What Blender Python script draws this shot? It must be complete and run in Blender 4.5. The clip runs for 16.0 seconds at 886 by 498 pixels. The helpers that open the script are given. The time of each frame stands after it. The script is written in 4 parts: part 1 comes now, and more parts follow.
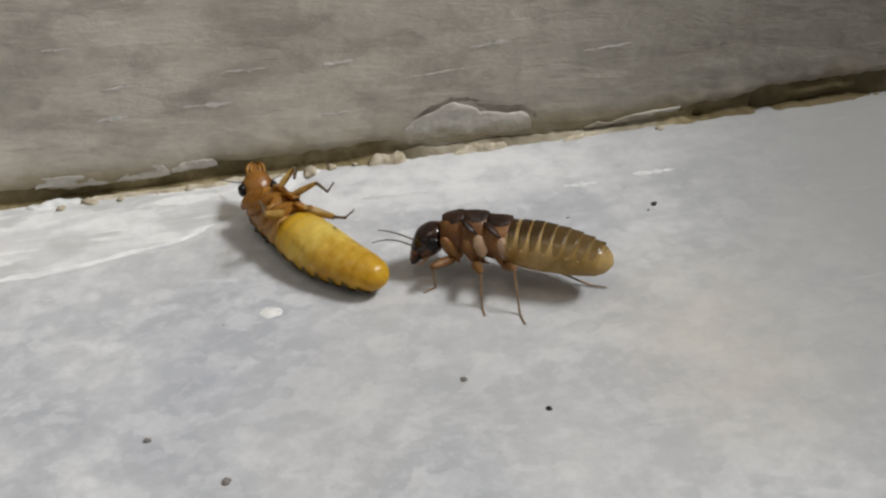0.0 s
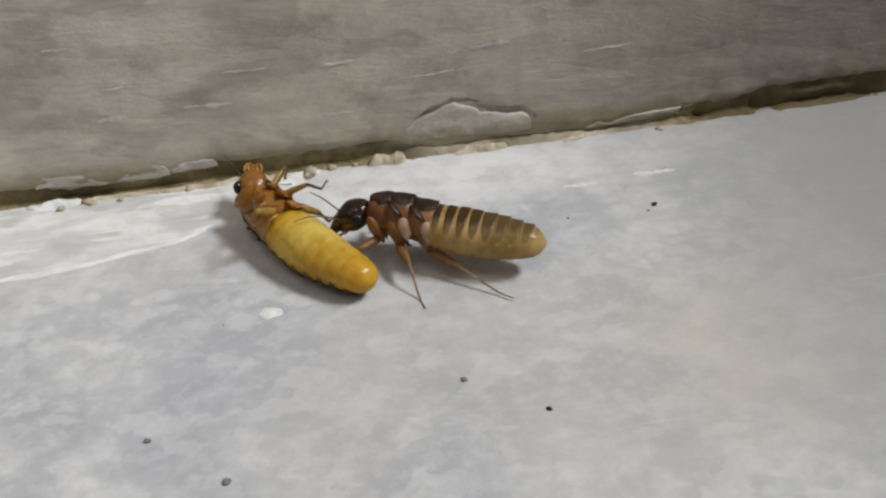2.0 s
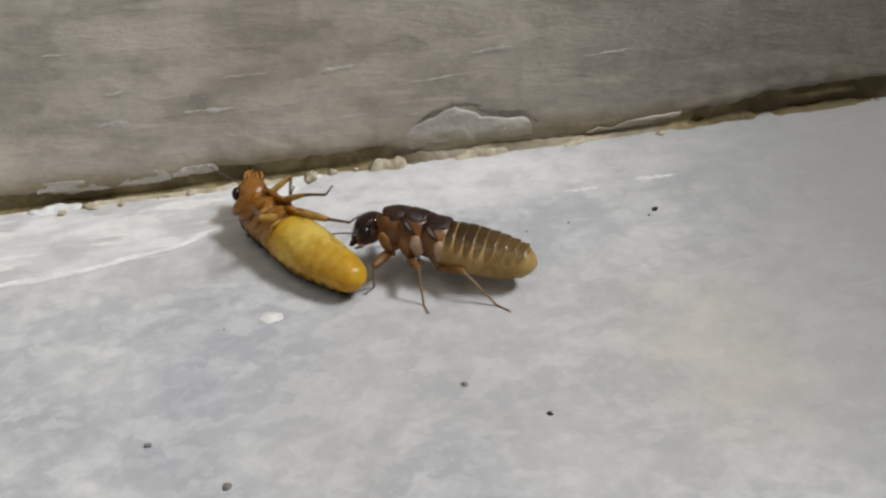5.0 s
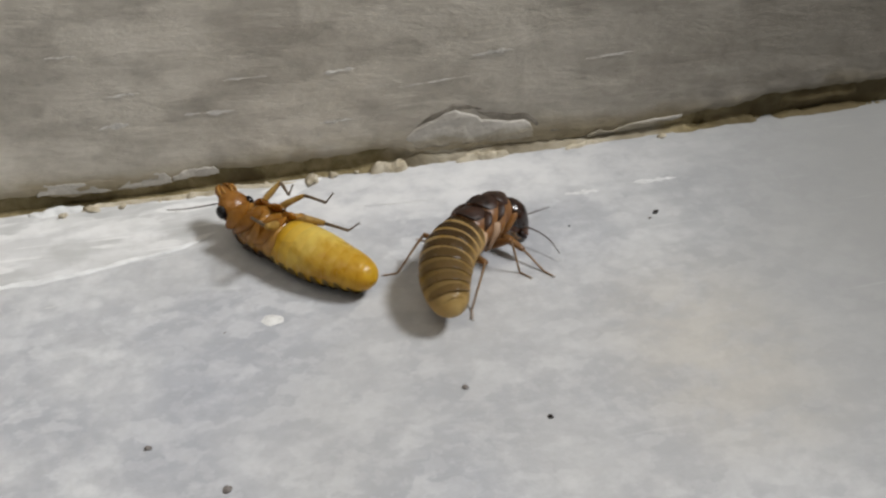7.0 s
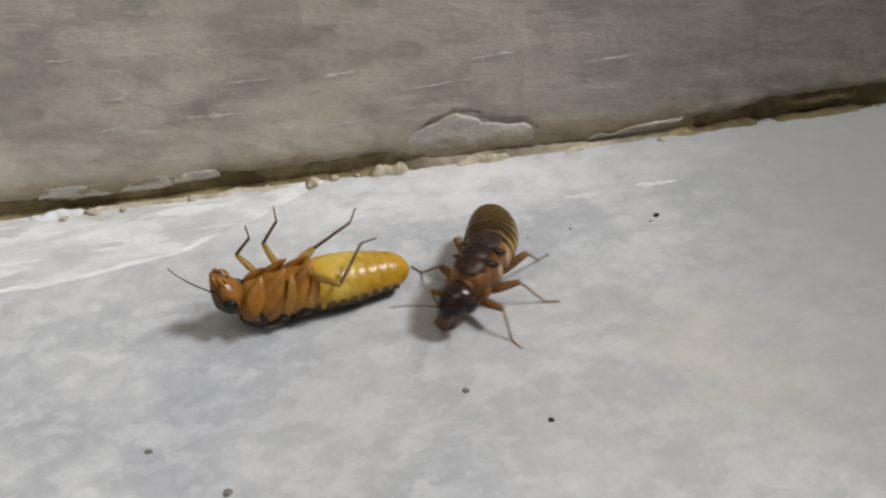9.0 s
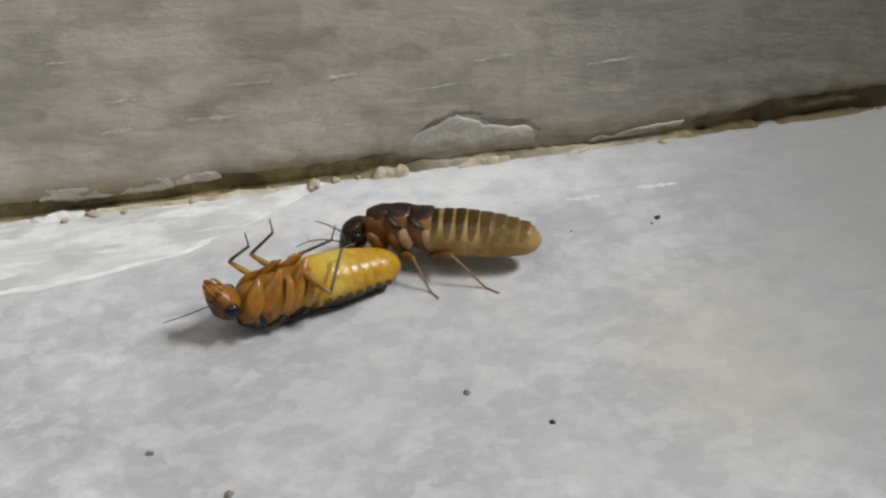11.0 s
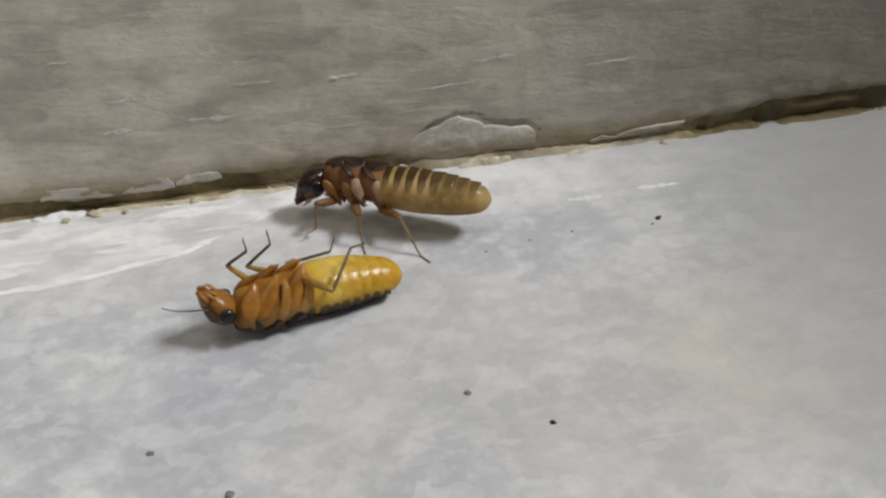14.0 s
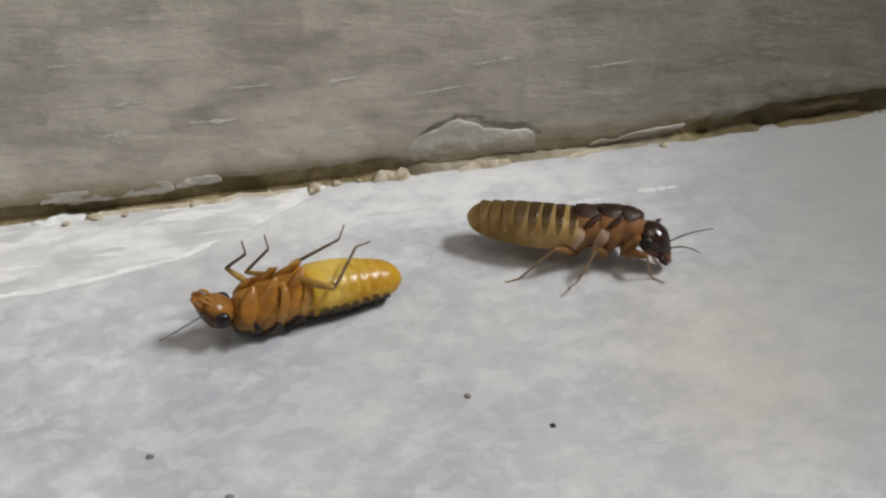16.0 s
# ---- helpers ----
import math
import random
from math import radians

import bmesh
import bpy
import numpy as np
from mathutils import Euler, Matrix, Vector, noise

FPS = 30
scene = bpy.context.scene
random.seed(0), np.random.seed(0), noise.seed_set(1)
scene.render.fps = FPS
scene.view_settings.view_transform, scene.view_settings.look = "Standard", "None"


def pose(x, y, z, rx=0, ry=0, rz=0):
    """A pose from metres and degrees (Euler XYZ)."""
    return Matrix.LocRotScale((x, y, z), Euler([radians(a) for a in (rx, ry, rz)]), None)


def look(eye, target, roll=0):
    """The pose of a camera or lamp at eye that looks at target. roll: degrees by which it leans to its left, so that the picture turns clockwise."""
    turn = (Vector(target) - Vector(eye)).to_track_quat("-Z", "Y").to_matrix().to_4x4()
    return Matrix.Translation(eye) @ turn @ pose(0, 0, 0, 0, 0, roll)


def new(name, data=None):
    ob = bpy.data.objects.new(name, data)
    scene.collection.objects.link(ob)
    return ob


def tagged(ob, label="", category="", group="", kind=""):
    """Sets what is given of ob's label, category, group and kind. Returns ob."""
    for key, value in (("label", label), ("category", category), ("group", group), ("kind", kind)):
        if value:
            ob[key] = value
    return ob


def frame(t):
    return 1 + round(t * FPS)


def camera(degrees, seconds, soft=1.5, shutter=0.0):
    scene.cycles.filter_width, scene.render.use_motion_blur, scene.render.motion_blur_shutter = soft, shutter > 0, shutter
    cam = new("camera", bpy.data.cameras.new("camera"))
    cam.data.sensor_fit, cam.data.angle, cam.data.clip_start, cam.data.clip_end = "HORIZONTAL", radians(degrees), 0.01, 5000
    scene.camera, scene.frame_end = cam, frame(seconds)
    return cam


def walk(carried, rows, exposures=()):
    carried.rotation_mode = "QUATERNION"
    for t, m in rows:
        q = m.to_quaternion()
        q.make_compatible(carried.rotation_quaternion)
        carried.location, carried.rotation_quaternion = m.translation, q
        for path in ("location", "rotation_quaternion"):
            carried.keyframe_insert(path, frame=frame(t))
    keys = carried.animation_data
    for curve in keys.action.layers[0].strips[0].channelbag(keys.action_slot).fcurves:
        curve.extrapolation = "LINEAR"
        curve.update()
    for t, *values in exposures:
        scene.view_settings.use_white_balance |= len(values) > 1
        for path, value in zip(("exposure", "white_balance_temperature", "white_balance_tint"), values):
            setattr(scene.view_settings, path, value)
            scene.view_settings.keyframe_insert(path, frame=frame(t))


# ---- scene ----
SOFT = 2.4
cam = camera(45, 16.0, soft=SOFT, shutter=0.5)
EX, EY, EZ = -0.01200, -0.04886, 0.03791
walk(cam, [
    (0.0, pose(EX, EY, EZ, 53.000, 0, -13.800)),
    (1.5, pose(EX, EY, EZ, 53.000, 0, -13.800)),
    (2.0, pose(EX, EY, EZ, 53.021, 0, -13.792)),
    (2.5, pose(EX, EY, EZ, 53.051, 0, -13.785)),
    (3.0, pose(EX, EY, EZ, 53.091, 0, -13.777)),
    (3.5, pose(EX, EY, EZ, 53.142, 0, -13.777)),
    (4.0, pose(EX, EY, EZ, 53.191, 0, -13.762)),
    (5.2, pose(EX, EY, EZ, 53.288, 0, -13.740)),
    (6.5, pose(EX, EY, EZ, 53.394, 0, -13.717)),
    (7.0, pose(EX, EY, EZ, 53.424, 0, -13.701)),
    (7.5, pose(EX, EY, EZ, 53.463, 0, -13.694)),
    (8.0, pose(EX, EY, EZ, 53.499, 0, -13.686)),
    (8.5, pose(EX, EY, EZ, 53.554, 0, -13.664)),
    (9.0, pose(EX, EY, EZ, 53.590, 0, -13.652)),
    (10.2, pose(EX, EY, EZ, 53.653, 0, -13.607)),
    (11.3, pose(EX, EY, EZ, 53.711, 0, -13.565)),
    (11.5, pose(EX, EY, EZ, 53.705, 0, -13.554)),
    (12.0, pose(EX, EY, EZ, 53.596, 0, -13.542)),
    (12.5, pose(EX, EY, EZ, 53.584, 0, -13.535)),
    (13.0, pose(EX, EY, EZ, 53.621, 0, -13.535)),
    (13.5, pose(EX, EY, EZ, 53.675, 0, -13.523)),
    (14.0, pose(EX, EY, EZ, 53.717, 0, -13.527)),
    (14.5, pose(EX, EY, EZ, 53.772, 0, -13.527)),
    (15.0, pose(EX, EY, EZ, 53.839, 0, -13.535)),
    (15.5, pose(EX, EY, EZ, 53.866, 0, -13.535)),
    (16.0, pose(EX, EY, EZ, 53.884, 0, -13.535)),
])

MM = 0.001
NSEG, SEG = 9, 0.72  # segments of an abdomen, and their spacing (mm)

# ---- light: a lamp high on the side, an added broad fill overhead, and the closed room that bounces them ----
world = bpy.data.worlds.new("world")
world.use_nodes = True
world.node_tree.nodes["Background"].inputs[0].default_value = (1.0, 0.93, 0.82, 1)
world.node_tree.nodes["Background"].inputs[1].default_value = 0.02
scene.world = world
lamp = bpy.data.lights.new("room_lamp", "AREA")
lamp.shape, lamp.size, lamp.size_y = "RECTANGLE", 0.50, 0.34
lamp.energy, lamp.color = 32.6, (0.99, 0.985, 0.99)
lamp_ob = new("room_lamp", lamp)
lamp_ob.matrix_world = look((1.18, -0.24, 1.62), (0, 0, 0))
# Unseen fill, added to lift the shadows and warm them.
fill_lamp = bpy.data.lights.new("fill_lamp", "AREA")
fill_lamp.shape, fill_lamp.size, fill_lamp.size_y = "RECTANGLE", 1.3, 0.9
fill_lamp.energy, fill_lamp.color = 8.4, (1.0, 0.89, 0.73)
fill_ob = new("fill_lamp", fill_lamp)
fill_ob.matrix_world = pose(-0.55, -0.62, 2.46)
scene.view_settings.exposure = 0.0


# ---- materials ----
class Nodes:
    """Short hand for building node materials."""

    def __init__(self, name):
        self.mat = bpy.data.materials.new(name)
        self.mat.use_nodes = True
        self.tree = self.mat.node_tree
        self.bsdf = self.tree.nodes["Principled BSDF"]
        self.coord = self.tree.nodes.new("ShaderNodeTexCoord")

    def plug(self, socket, value):
        if hasattr(value, "is_output"):
            self.tree.links.new(value, socket)
        else:
            socket.default_value = value

    def mapped(self, scale=(1, 1, 1), turn=0.0, shift=(0, 0, 0)):
        n = self.tree.nodes.new("ShaderNodeMapping")
        n.inputs["Scale"].default_value = scale
        n.inputs["Rotation"].default_value = (0, 0, turn)
        n.inputs["Location"].default_value = shift
        self.tree.links.new(self.coord.outputs["Object"], n.inputs["Vector"])
        return n.outputs[0]

    def noise(self, vec, scale, detail=4.0, rough=0.55, distort=0.0):
        n = self.tree.nodes.new("ShaderNodeTexNoise")
        self.tree.links.new(vec, n.inputs["Vector"])
        n.inputs["Scale"].default_value, n.inputs["Detail"].default_value = scale, detail
        n.inputs["Roughness"].default_value, n.inputs["Distortion"].default_value = rough, distort
        return n.outputs["Fac"]

    def voronoi(self, vec, scale):
        n = self.tree.nodes.new("ShaderNodeTexVoronoi")
        self.tree.links.new(vec, n.inputs["Vector"])
        n.inputs["Scale"].default_value = scale
        return n.outputs["Distance"]

    def dabs(self, vec, scale, warp=0.0004):
        """A value from 0 to 1 for each of many ragged dabs, 1/scale across."""
        n = self.tree.nodes.new("ShaderNodeTexNoise")
        self.tree.links.new(vec, n.inputs["Vector"])
        n.inputs["Scale"].default_value, n.inputs["Detail"].default_value = scale * 1.6, 3.0
        shift = self.tree.nodes.new("ShaderNodeVectorMath")
        shift.operation = "MULTIPLY_ADD"
        self.tree.links.new(n.outputs["Color"], shift.inputs[0])
        shift.inputs[1].default_value = (warp * 4, warp * 4, warp * 4)
        self.tree.links.new(vec, shift.inputs[2])
        cells = self.tree.nodes.new("ShaderNodeTexVoronoi")
        cells.feature = "SMOOTH_F1"
        cells.inputs["Smoothness"].default_value = 0.55
        cells.inputs["Scale"].default_value = scale
        self.tree.links.new(shift.outputs[0], cells.inputs["Vector"])
        tone = self.tree.nodes.new("ShaderNodeSeparateColor")
        self.tree.links.new(cells.outputs["Color"], tone.inputs[0])
        return tone.outputs[0]

    def ramp(self, fac, lo, hi, a=0.0, b=1.0):
        n = self.tree.nodes.new("ShaderNodeMapRange")
        n.interpolation_type = "SMOOTHSTEP"
        self.plug(n.inputs["Value"], fac)
        for key, v in (("From Min", lo), ("From Max", hi), ("To Min", a), ("To Max", b)):
            n.inputs[key].default_value = v
        return n.outputs[0]

    def mix(self, fac, a, b, kind="MIX"):
        n = self.tree.nodes.new("ShaderNodeMix")
        n.data_type, n.blend_type = "RGBA", kind
        self.plug(n.inputs[0], fac)
        self.plug(n.inputs[6], (*a, 1) if isinstance(a, tuple) else a)
        self.plug(n.inputs[7], (*b, 1) if isinstance(b, tuple) else b)
        return n.outputs[2]

    def calc(self, op, a, b):
        n = self.tree.nodes.new("ShaderNodeMath")
        n.operation = op
        self.plug(n.inputs[0], a)
        self.plug(n.inputs[1], b)
        return n.outputs[0]

    def spot(self, x, y, rx, ry, soft=0.6):
        """1 inside an ellipse of the floor, 0 outside."""
        v = self.mapped((1 / rx, 1 / ry, 0), 0, (-x / rx, -y / ry, 0))
        n = self.tree.nodes.new("ShaderNodeVectorMath")
        n.operation = "LENGTH"
        self.tree.links.new(v, n.inputs[0])
        return self.ramp(n.outputs["Value"], 1 - soft, 1 + soft, 1.0, 0.0)

    def bump(self, height, strength, distance):
        n = self.tree.nodes.new("ShaderNodeBump")
        n.inputs["Strength"].default_value, n.inputs["Distance"].default_value = strength, distance
        self.plug(n.inputs["Height"], height)
        self.tree.links.new(n.outputs[0], self.bsdf.inputs["Normal"])

    def done(self, color, rough=0.5, spec=0.5):
        b = self.bsdf
        self.plug(b.inputs["Base Color"], (*color, 1) if isinstance(color, tuple) else color)
        self.plug(b.inputs["Roughness"], rough)
        b.inputs["Specular IOR Level"].default_value = spec
        return self.mat


def floor_material():
    m = Nodes("polished_stone")
    v = m.mapped()
    vs = m.mapped((0.8, 1.15, 1), -0.12)
    vast = m.noise(v, 38, 2, 0.5)
    big = m.noise(v, 120, 4, 0.6, 0.5)
    mid = m.noise(vs, 480, 5, 0.62, 0.25)
    fine = m.noise(v, 1500, 3, 0.6)
    c = m.mix(m.ramp(big, 0.32, 0.68), (0.392, 0.410, 0.447), (0.541, 0.558, 0.577))
    c = m.mix(m.ramp(mid, 0.50, 0.72, 0, 0.40), c, (0.655, 0.672, 0.693))
    c = m.mix(m.ramp(mid, 0.48, 0.30, 0, 0.32), c, (0.367, 0.380, 0.410))
    fleck = m.noise(vs, 900, 3, 0.55, 0.2)
    c = m.mix(m.ramp(fleck, 0.50, 0.64, 0, 0.25), c, (0.665, 0.682, 0.698))
    c = m.mix(m.ramp(fleck, 0.48, 0.34, 0, 0.20), c, (0.372, 0.385, 0.410))
    chip = m.voronoi(m.mapped((0.9, 1.1, 1), 0.3), 620)
    c = m.mix(m.calc("MULTIPLY", m.ramp(chip, 0.42, 0.20, 0, 0.5), m.ramp(big, 0.46, 0.60)), c, (0.695, 0.705, 0.719))
    daub, speck = m.dabs(vs, 760), m.dabs(v, 1700, 0.0002)
    c = m.mix(m.ramp(daub, 0.50, 0.85, 0, 0.42), c, (0.655, 0.670, 0.686))
    c = m.mix(m.ramp(daub, 0.45, 0.15, 0, 0.30), c, (0.382, 0.395, 0.425))
    c = m.mix(m.ramp(speck, 0.55, 0.90, 0, 0.25), c, (0.655, 0.670, 0.688))
    c = m.mix(m.ramp(fine, 0.42, 0.66, 0, 0.20), c, (0.377, 0.380, 0.400))
    c = m.mix(m.ramp(vast, 0.45, 0.62, 0, 0.35), c, (0.427, 0.426, 0.417))
    warm = m.calc("MULTIPLY", m.spot(0.0125, -0.0112, 0.0045, 0.0065, 0.8), m.ramp(mid, 0.3, 0.6, 0.14, 0.42))
    c = m.mix(warm, c, (0.596, 0.545, 0.445))
    bluish = m.calc("MULTIPLY", m.spot(-0.0145, -0.0095, 0.0035, 0.006, 0.8), 0.2)
    c = m.mix(bluish, c, (0.328, 0.350, 0.415))
    pale = m.calc("MULTIPLY", m.spot(0.001, 0.0075, 0.017, 0.0028, 0.6), m.ramp(mid, 0.30, 0.62, 0.25, 0.75))
    c = m.mix(pale, c, (0.735, 0.745, 0.754))
    # Darkens the stone's colour on the right, standing in for light that falls off.
    floor_falloff = m.calc("MULTIPLY", m.spot(0.052, -0.006, 0.035, 0.050, 0.42), 1.0)
    c = m.mix(floor_falloff, c, (0.283, 0.288, 0.287))
    streak = m.noise(m.mapped((0.13, 2.0, 1), -0.16), 800, 3, 0.5)
    c = m.mix(m.ramp(streak, 0.64, 0.76, 0, 0.12), c, (0.775, 0.780, 0.779))
    m.bump(m.calc("ADD", m.calc("MULTIPLY", mid, 0.6), m.calc("MULTIPLY", fine, 0.25)), 0.4, 0.0002)
    return m.done(c, m.ramp(mid, 0.2, 0.8, 0.36, 0.58), 0.35)


def whitewash_material():
    """Thin dried plaster over grey stone, wiped in streaks along the wall."""
    m = Nodes("dried_whitewash")
    v = m.mapped()
    streak = m.noise(m.mapped((0.16, 2.0, 1), -0.16), 700, 4, 0.55)
    cloud = m.noise(m.mapped((0.6, 1.2, 1), -0.14), 330, 4, 0.6, 0.4)
    daub = m.dabs(m.mapped((0.55, 1.3, 1), -0.16), 620)
    fine = m.noise(v, 1500, 3, 0.6)
    c = m.mix(m.ramp(cloud, 0.36, 0.62), (0.50, 0.512, 0.512), (0.68, 0.69, 0.70))
    c = m.mix(m.ramp(daub, 0.45, 0.85, 0, 0.7), c, (0.82, 0.83, 0.835))
    c = m.mix(m.ramp(daub, 0.40, 0.12, 0, 0.4), c, (0.46, 0.47, 0.475))
    c = m.mix(m.ramp(streak, 0.56, 0.70, 0, 0.75), c, (0.84, 0.845, 0.85))
    c = m.mix(m.ramp(fine, 0.45, 0.70, 0, 0.2), c, (0.45, 0.45, 0.45))
    m.bump(m.calc("ADD", m.calc("MULTIPLY", streak, 0.8), m.calc("MULTIPLY", fine, 0.3)), 0.4, 0.0002)
    return m.done(c, m.ramp(cloud, 0.2, 0.8, 0.5, 0.7), 0.3)


def wall_material():
    m = Nodes("brushed_grey_paint")
    v = m.mapped()
    brush = m.noise(m.mapped((0.36, 1, 1.1)), 560, 5, 0.66, 0.2)
    wide = m.noise(m.mapped((0.6, 1, 1.1)), 190, 4, 0.62, 0.2)
    fine = m.noise(v, 2200, 3, 0.6)
    c = m.mix(m.ramp(wide, 0.3, 0.7), (0.455, 0.424, 0.368), (0.649, 0.608, 0.531))
    c = m.mix(m.ramp(brush, 0.58, 0.74, 0, 0.4), c, (0.641, 0.600, 0.530))
    c = m.mix(m.ramp(brush, 0.46, 0.26, 0, 0.32), c, (0.284, 0.258, 0.222))
    c = m.mix(m.ramp(fine, 0.35, 0.7, 0, 0.1), c, (0.305, 0.290, 0.258))
    blotch = m.noise(m.mapped((0.7, 1, 1), 0, (0.3, 0, 0)), 520, 3, 0.6, 0.3)
    c = m.mix(m.ramp(blotch, 0.50, 0.66, 0, 0.34), c, (0.691, 0.650, 0.578))
    c = m.mix(m.ramp(blotch, 0.48, 0.32, 0, 0.30), c, (0.318, 0.292, 0.256))
    daub = m.dabs(m.mapped((0.6, 1, 1.1), 0, (0.1, 0, 0)), 560)
    c = m.mix(m.ramp(daub, 0.50, 0.88, 0, 0.38), c, (0.671, 0.630, 0.559))
    c = m.mix(m.ramp(daub, 0.45, 0.12, 0, 0.34), c, (0.321, 0.295, 0.256))
    scrape = m.noise(m.mapped((0.16, 1, 2.2), 0, (0.4, 0, 0)), 560, 2, 0.5)
    c = m.mix(m.ramp(scrape, 0.66, 0.76, 0, 0.7), c, (0.733, 0.700, 0.640))
    # Dimmer light towards the right, put into the paint's colour.
    wall_falloff = m.calc("MULTIPLY", m.spot(0.056, 0.0104, 0.041, 0.06, 0.5), 0.8)
    c = m.mix(wall_falloff, c, (0.178, 0.163, 0.139))
    up = m.tree.nodes.new("ShaderNodeSeparateXYZ")
    m.tree.links.new(m.coord.outputs["Object"], up.inputs[0])
    ragged = m.calc("ADD", up.outputs["Z"], m.calc("MULTIPLY", wide, -0.0042))
    damp = m.calc("MULTIPLY", m.ramp(ragged, 0.0010, -0.0010), 0.8)
    c = m.mix(damp, c, (0.229, 0.185, 0.100))
    m.bump(m.calc("ADD", m.calc("MULTIPLY", brush, 0.8), m.calc("MULTIPLY", wide, 0.5)), 0.55, 0.0004)
    return m.done(c, 0.62, 0.3)


def crust_material(name, dark, light, scale=900, rough=0.8):
    m = Nodes(name)
    v = m.mapped()
    a = m.noise(v, scale, 5, 0.65, 0.3)
    b = m.noise(v, scale * 4, 3, 0.6)
    c = m.mix(m.ramp(a, 0.32, 0.68), dark, light)
    c = m.mix(m.ramp(b, 0.4, 0.75, 0, 0.3), c, light)
    m.bump(m.calc("ADD", a, m.calc("MULTIPLY", b, 0.4)), 0.6, 0.0002)
    return m.done(c, rough, 0.25)


def joint_material():
    """Olive-brown dirt, in clots from nearly black to dusty."""
    m = Nodes("grimy_joint")
    v = m.mapped()
    a = m.noise(v, 500, 5, 0.65, 0.3)
    clot = m.noise(m.mapped((0.6, 1, 1), 0, (0.1, 0, 0)), 230, 3, 0.6, 0.2)
    c = m.mix(m.ramp(a, 0.32, 0.68), (0.165, 0.132, 0.062), (0.34, 0.285, 0.165))
    c = m.mix(m.ramp(clot, 0.52, 0.36, 0, 0.75), c, (0.075, 0.057, 0.027))
    filled = m.calc("MULTIPLY", m.spot(0.0085, 0.0105, 0.0095, 0.05, 0.12), m.ramp(clot, 0.36, 0.56, 0.25, 0.85))
    c = m.mix(filled, c, (0.43, 0.395, 0.325))
    c = m.mix(m.calc("MULTIPLY", m.spot(0.0345, 0.0105, 0.0135, 0.05, 0.15), 0.45), c, (0.115, 0.090, 0.045))
    m.bump(a, 0.6, 0.0003)
    return m.done(c, 0.8, 0.2)


def flake_material(name, dark, light, soil):
    """Old grey paint, blotched, with dirt from the joint along its lower edge up to a height (mm)."""
    m = Nodes(name)
    a = m.noise(m.mapped((0.6, 1, 1)), 520, 4, 0.62, 0.3)
    b = m.noise(m.mapped((0.8, 1, 1), 0, (0.2, 0, 0)), 1300, 3, 0.6, 0.2)
    c = m.mix(m.ramp(a, 0.32, 0.68), dark, light)
    c = m.mix(m.ramp(b, 0.52, 0.36, 0, 0.35), c, (0.36, 0.335, 0.29))
    up = m.tree.nodes.new("ShaderNodeSeparateXYZ")
    m.tree.links.new(m.coord.outputs["Object"], up.inputs[0])
    ragged = m.calc("ADD", up.outputs["Z"], m.calc("MULTIPLY", m.calc("SUBTRACT", a, 0.5), -0.0022))
    c = m.mix(m.ramp(ragged, (soil + 0.45) * MM, (soil - 0.45) * MM, 0, 0.8), c, (0.27, 0.235, 0.165))
    m.bump(m.calc("ADD", a, m.calc("MULTIPLY", b, 0.5)), 0.6, 0.0003)
    return m.done(c, 0.65, 0.25)


def shell_material(name, dark, light, rough=0.3, glow=0.3, grain=1500, deep=None, low=0.0, high=1.0, along=0.0, gloss=0.5):
    """Insect cuticle: mottled, with a fine wrinkled sheen; light passes through a share of it (glow).
    deep: a darker pigment that sets in along the back, between the heights low and high (mm).
    along: how far down the body the piece sits (mm), so that the mottling runs on from piece to piece."""
    m = Nodes(name)
    v = m.mapped((1, 1, 1), 0, (-along * MM, 0, 0))
    a = m.noise(v, grain, 4, 0.6, 0.3)
    b = m.noise(v, grain * 5, 2, 0.5)
    wide = m.noise(v, 320, 3, 0.6, 0.4)
    c = m.mix(m.ramp(m.calc("ADD", m.calc("MULTIPLY", a, 0.5), m.calc("MULTIPLY", wide, 0.5)), 0.36, 0.62), dark, light)
    if deep:
        up = m.tree.nodes.new("ShaderNodeSeparateXYZ")
        m.tree.links.new(m.coord.outputs["Object"], up.inputs[0])
        ragged = m.calc("ADD", up.outputs["Z"], m.calc("MULTIPLY", m.calc("SUBTRACT", a, 0.5), 0.0006))
        c = m.mix(m.ramp(ragged, low * MM, high * MM), c, deep)
    lump = m.noise(v, 900, 2, 0.5, 0.4)
    m.bump(m.calc("ADD", m.calc("ADD", m.calc("MULTIPLY", a, 0.6), m.calc("MULTIPLY", b, 0.4)), m.calc("MULTIPLY", lump, 2.4)), 0.5, 0.00009)
    m.done(c, m.ramp(a, 0.2, 0.8, rough * 0.8, rough * 1.3), gloss)
    if glow:
        through_light = m.tree.nodes.new("ShaderNodeBsdfTranslucent")
        blend = m.tree.nodes.new("ShaderNodeMixShader")
        blend.inputs[0].default_value = glow
        m.plug(through_light.inputs["Color"], c)
        m.tree.links.new(m.bsdf.outputs[0], blend.inputs[1])
        m.tree.links.new(through_light.outputs[0], blend.inputs[2])
        m.tree.links.new(blend.outputs[0], m.tree.nodes["Material Output"].inputs["Surface"])
    return m.mat


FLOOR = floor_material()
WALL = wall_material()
WASH = whitewash_material()
PLAIN = crust_material("plain_wall_paint", (0.60, 0.59, 0.57), (0.70, 0.69, 0.67), 6)
GRIME = joint_material()
SCUFF = crust_material("scraped_pale_paint", (0.56, 0.54, 0.505), (0.72, 0.70, 0.665), 500, 0.65)
FLAKE = flake_material("flaking_grey_paint", (0.50, 0.478, 0.438), (0.66, 0.632, 0.585), 1.85)
LIP = flake_material("lifted_paint_lip", (0.43, 0.41, 0.372), (0.58, 0.552, 0.507), 1.05)
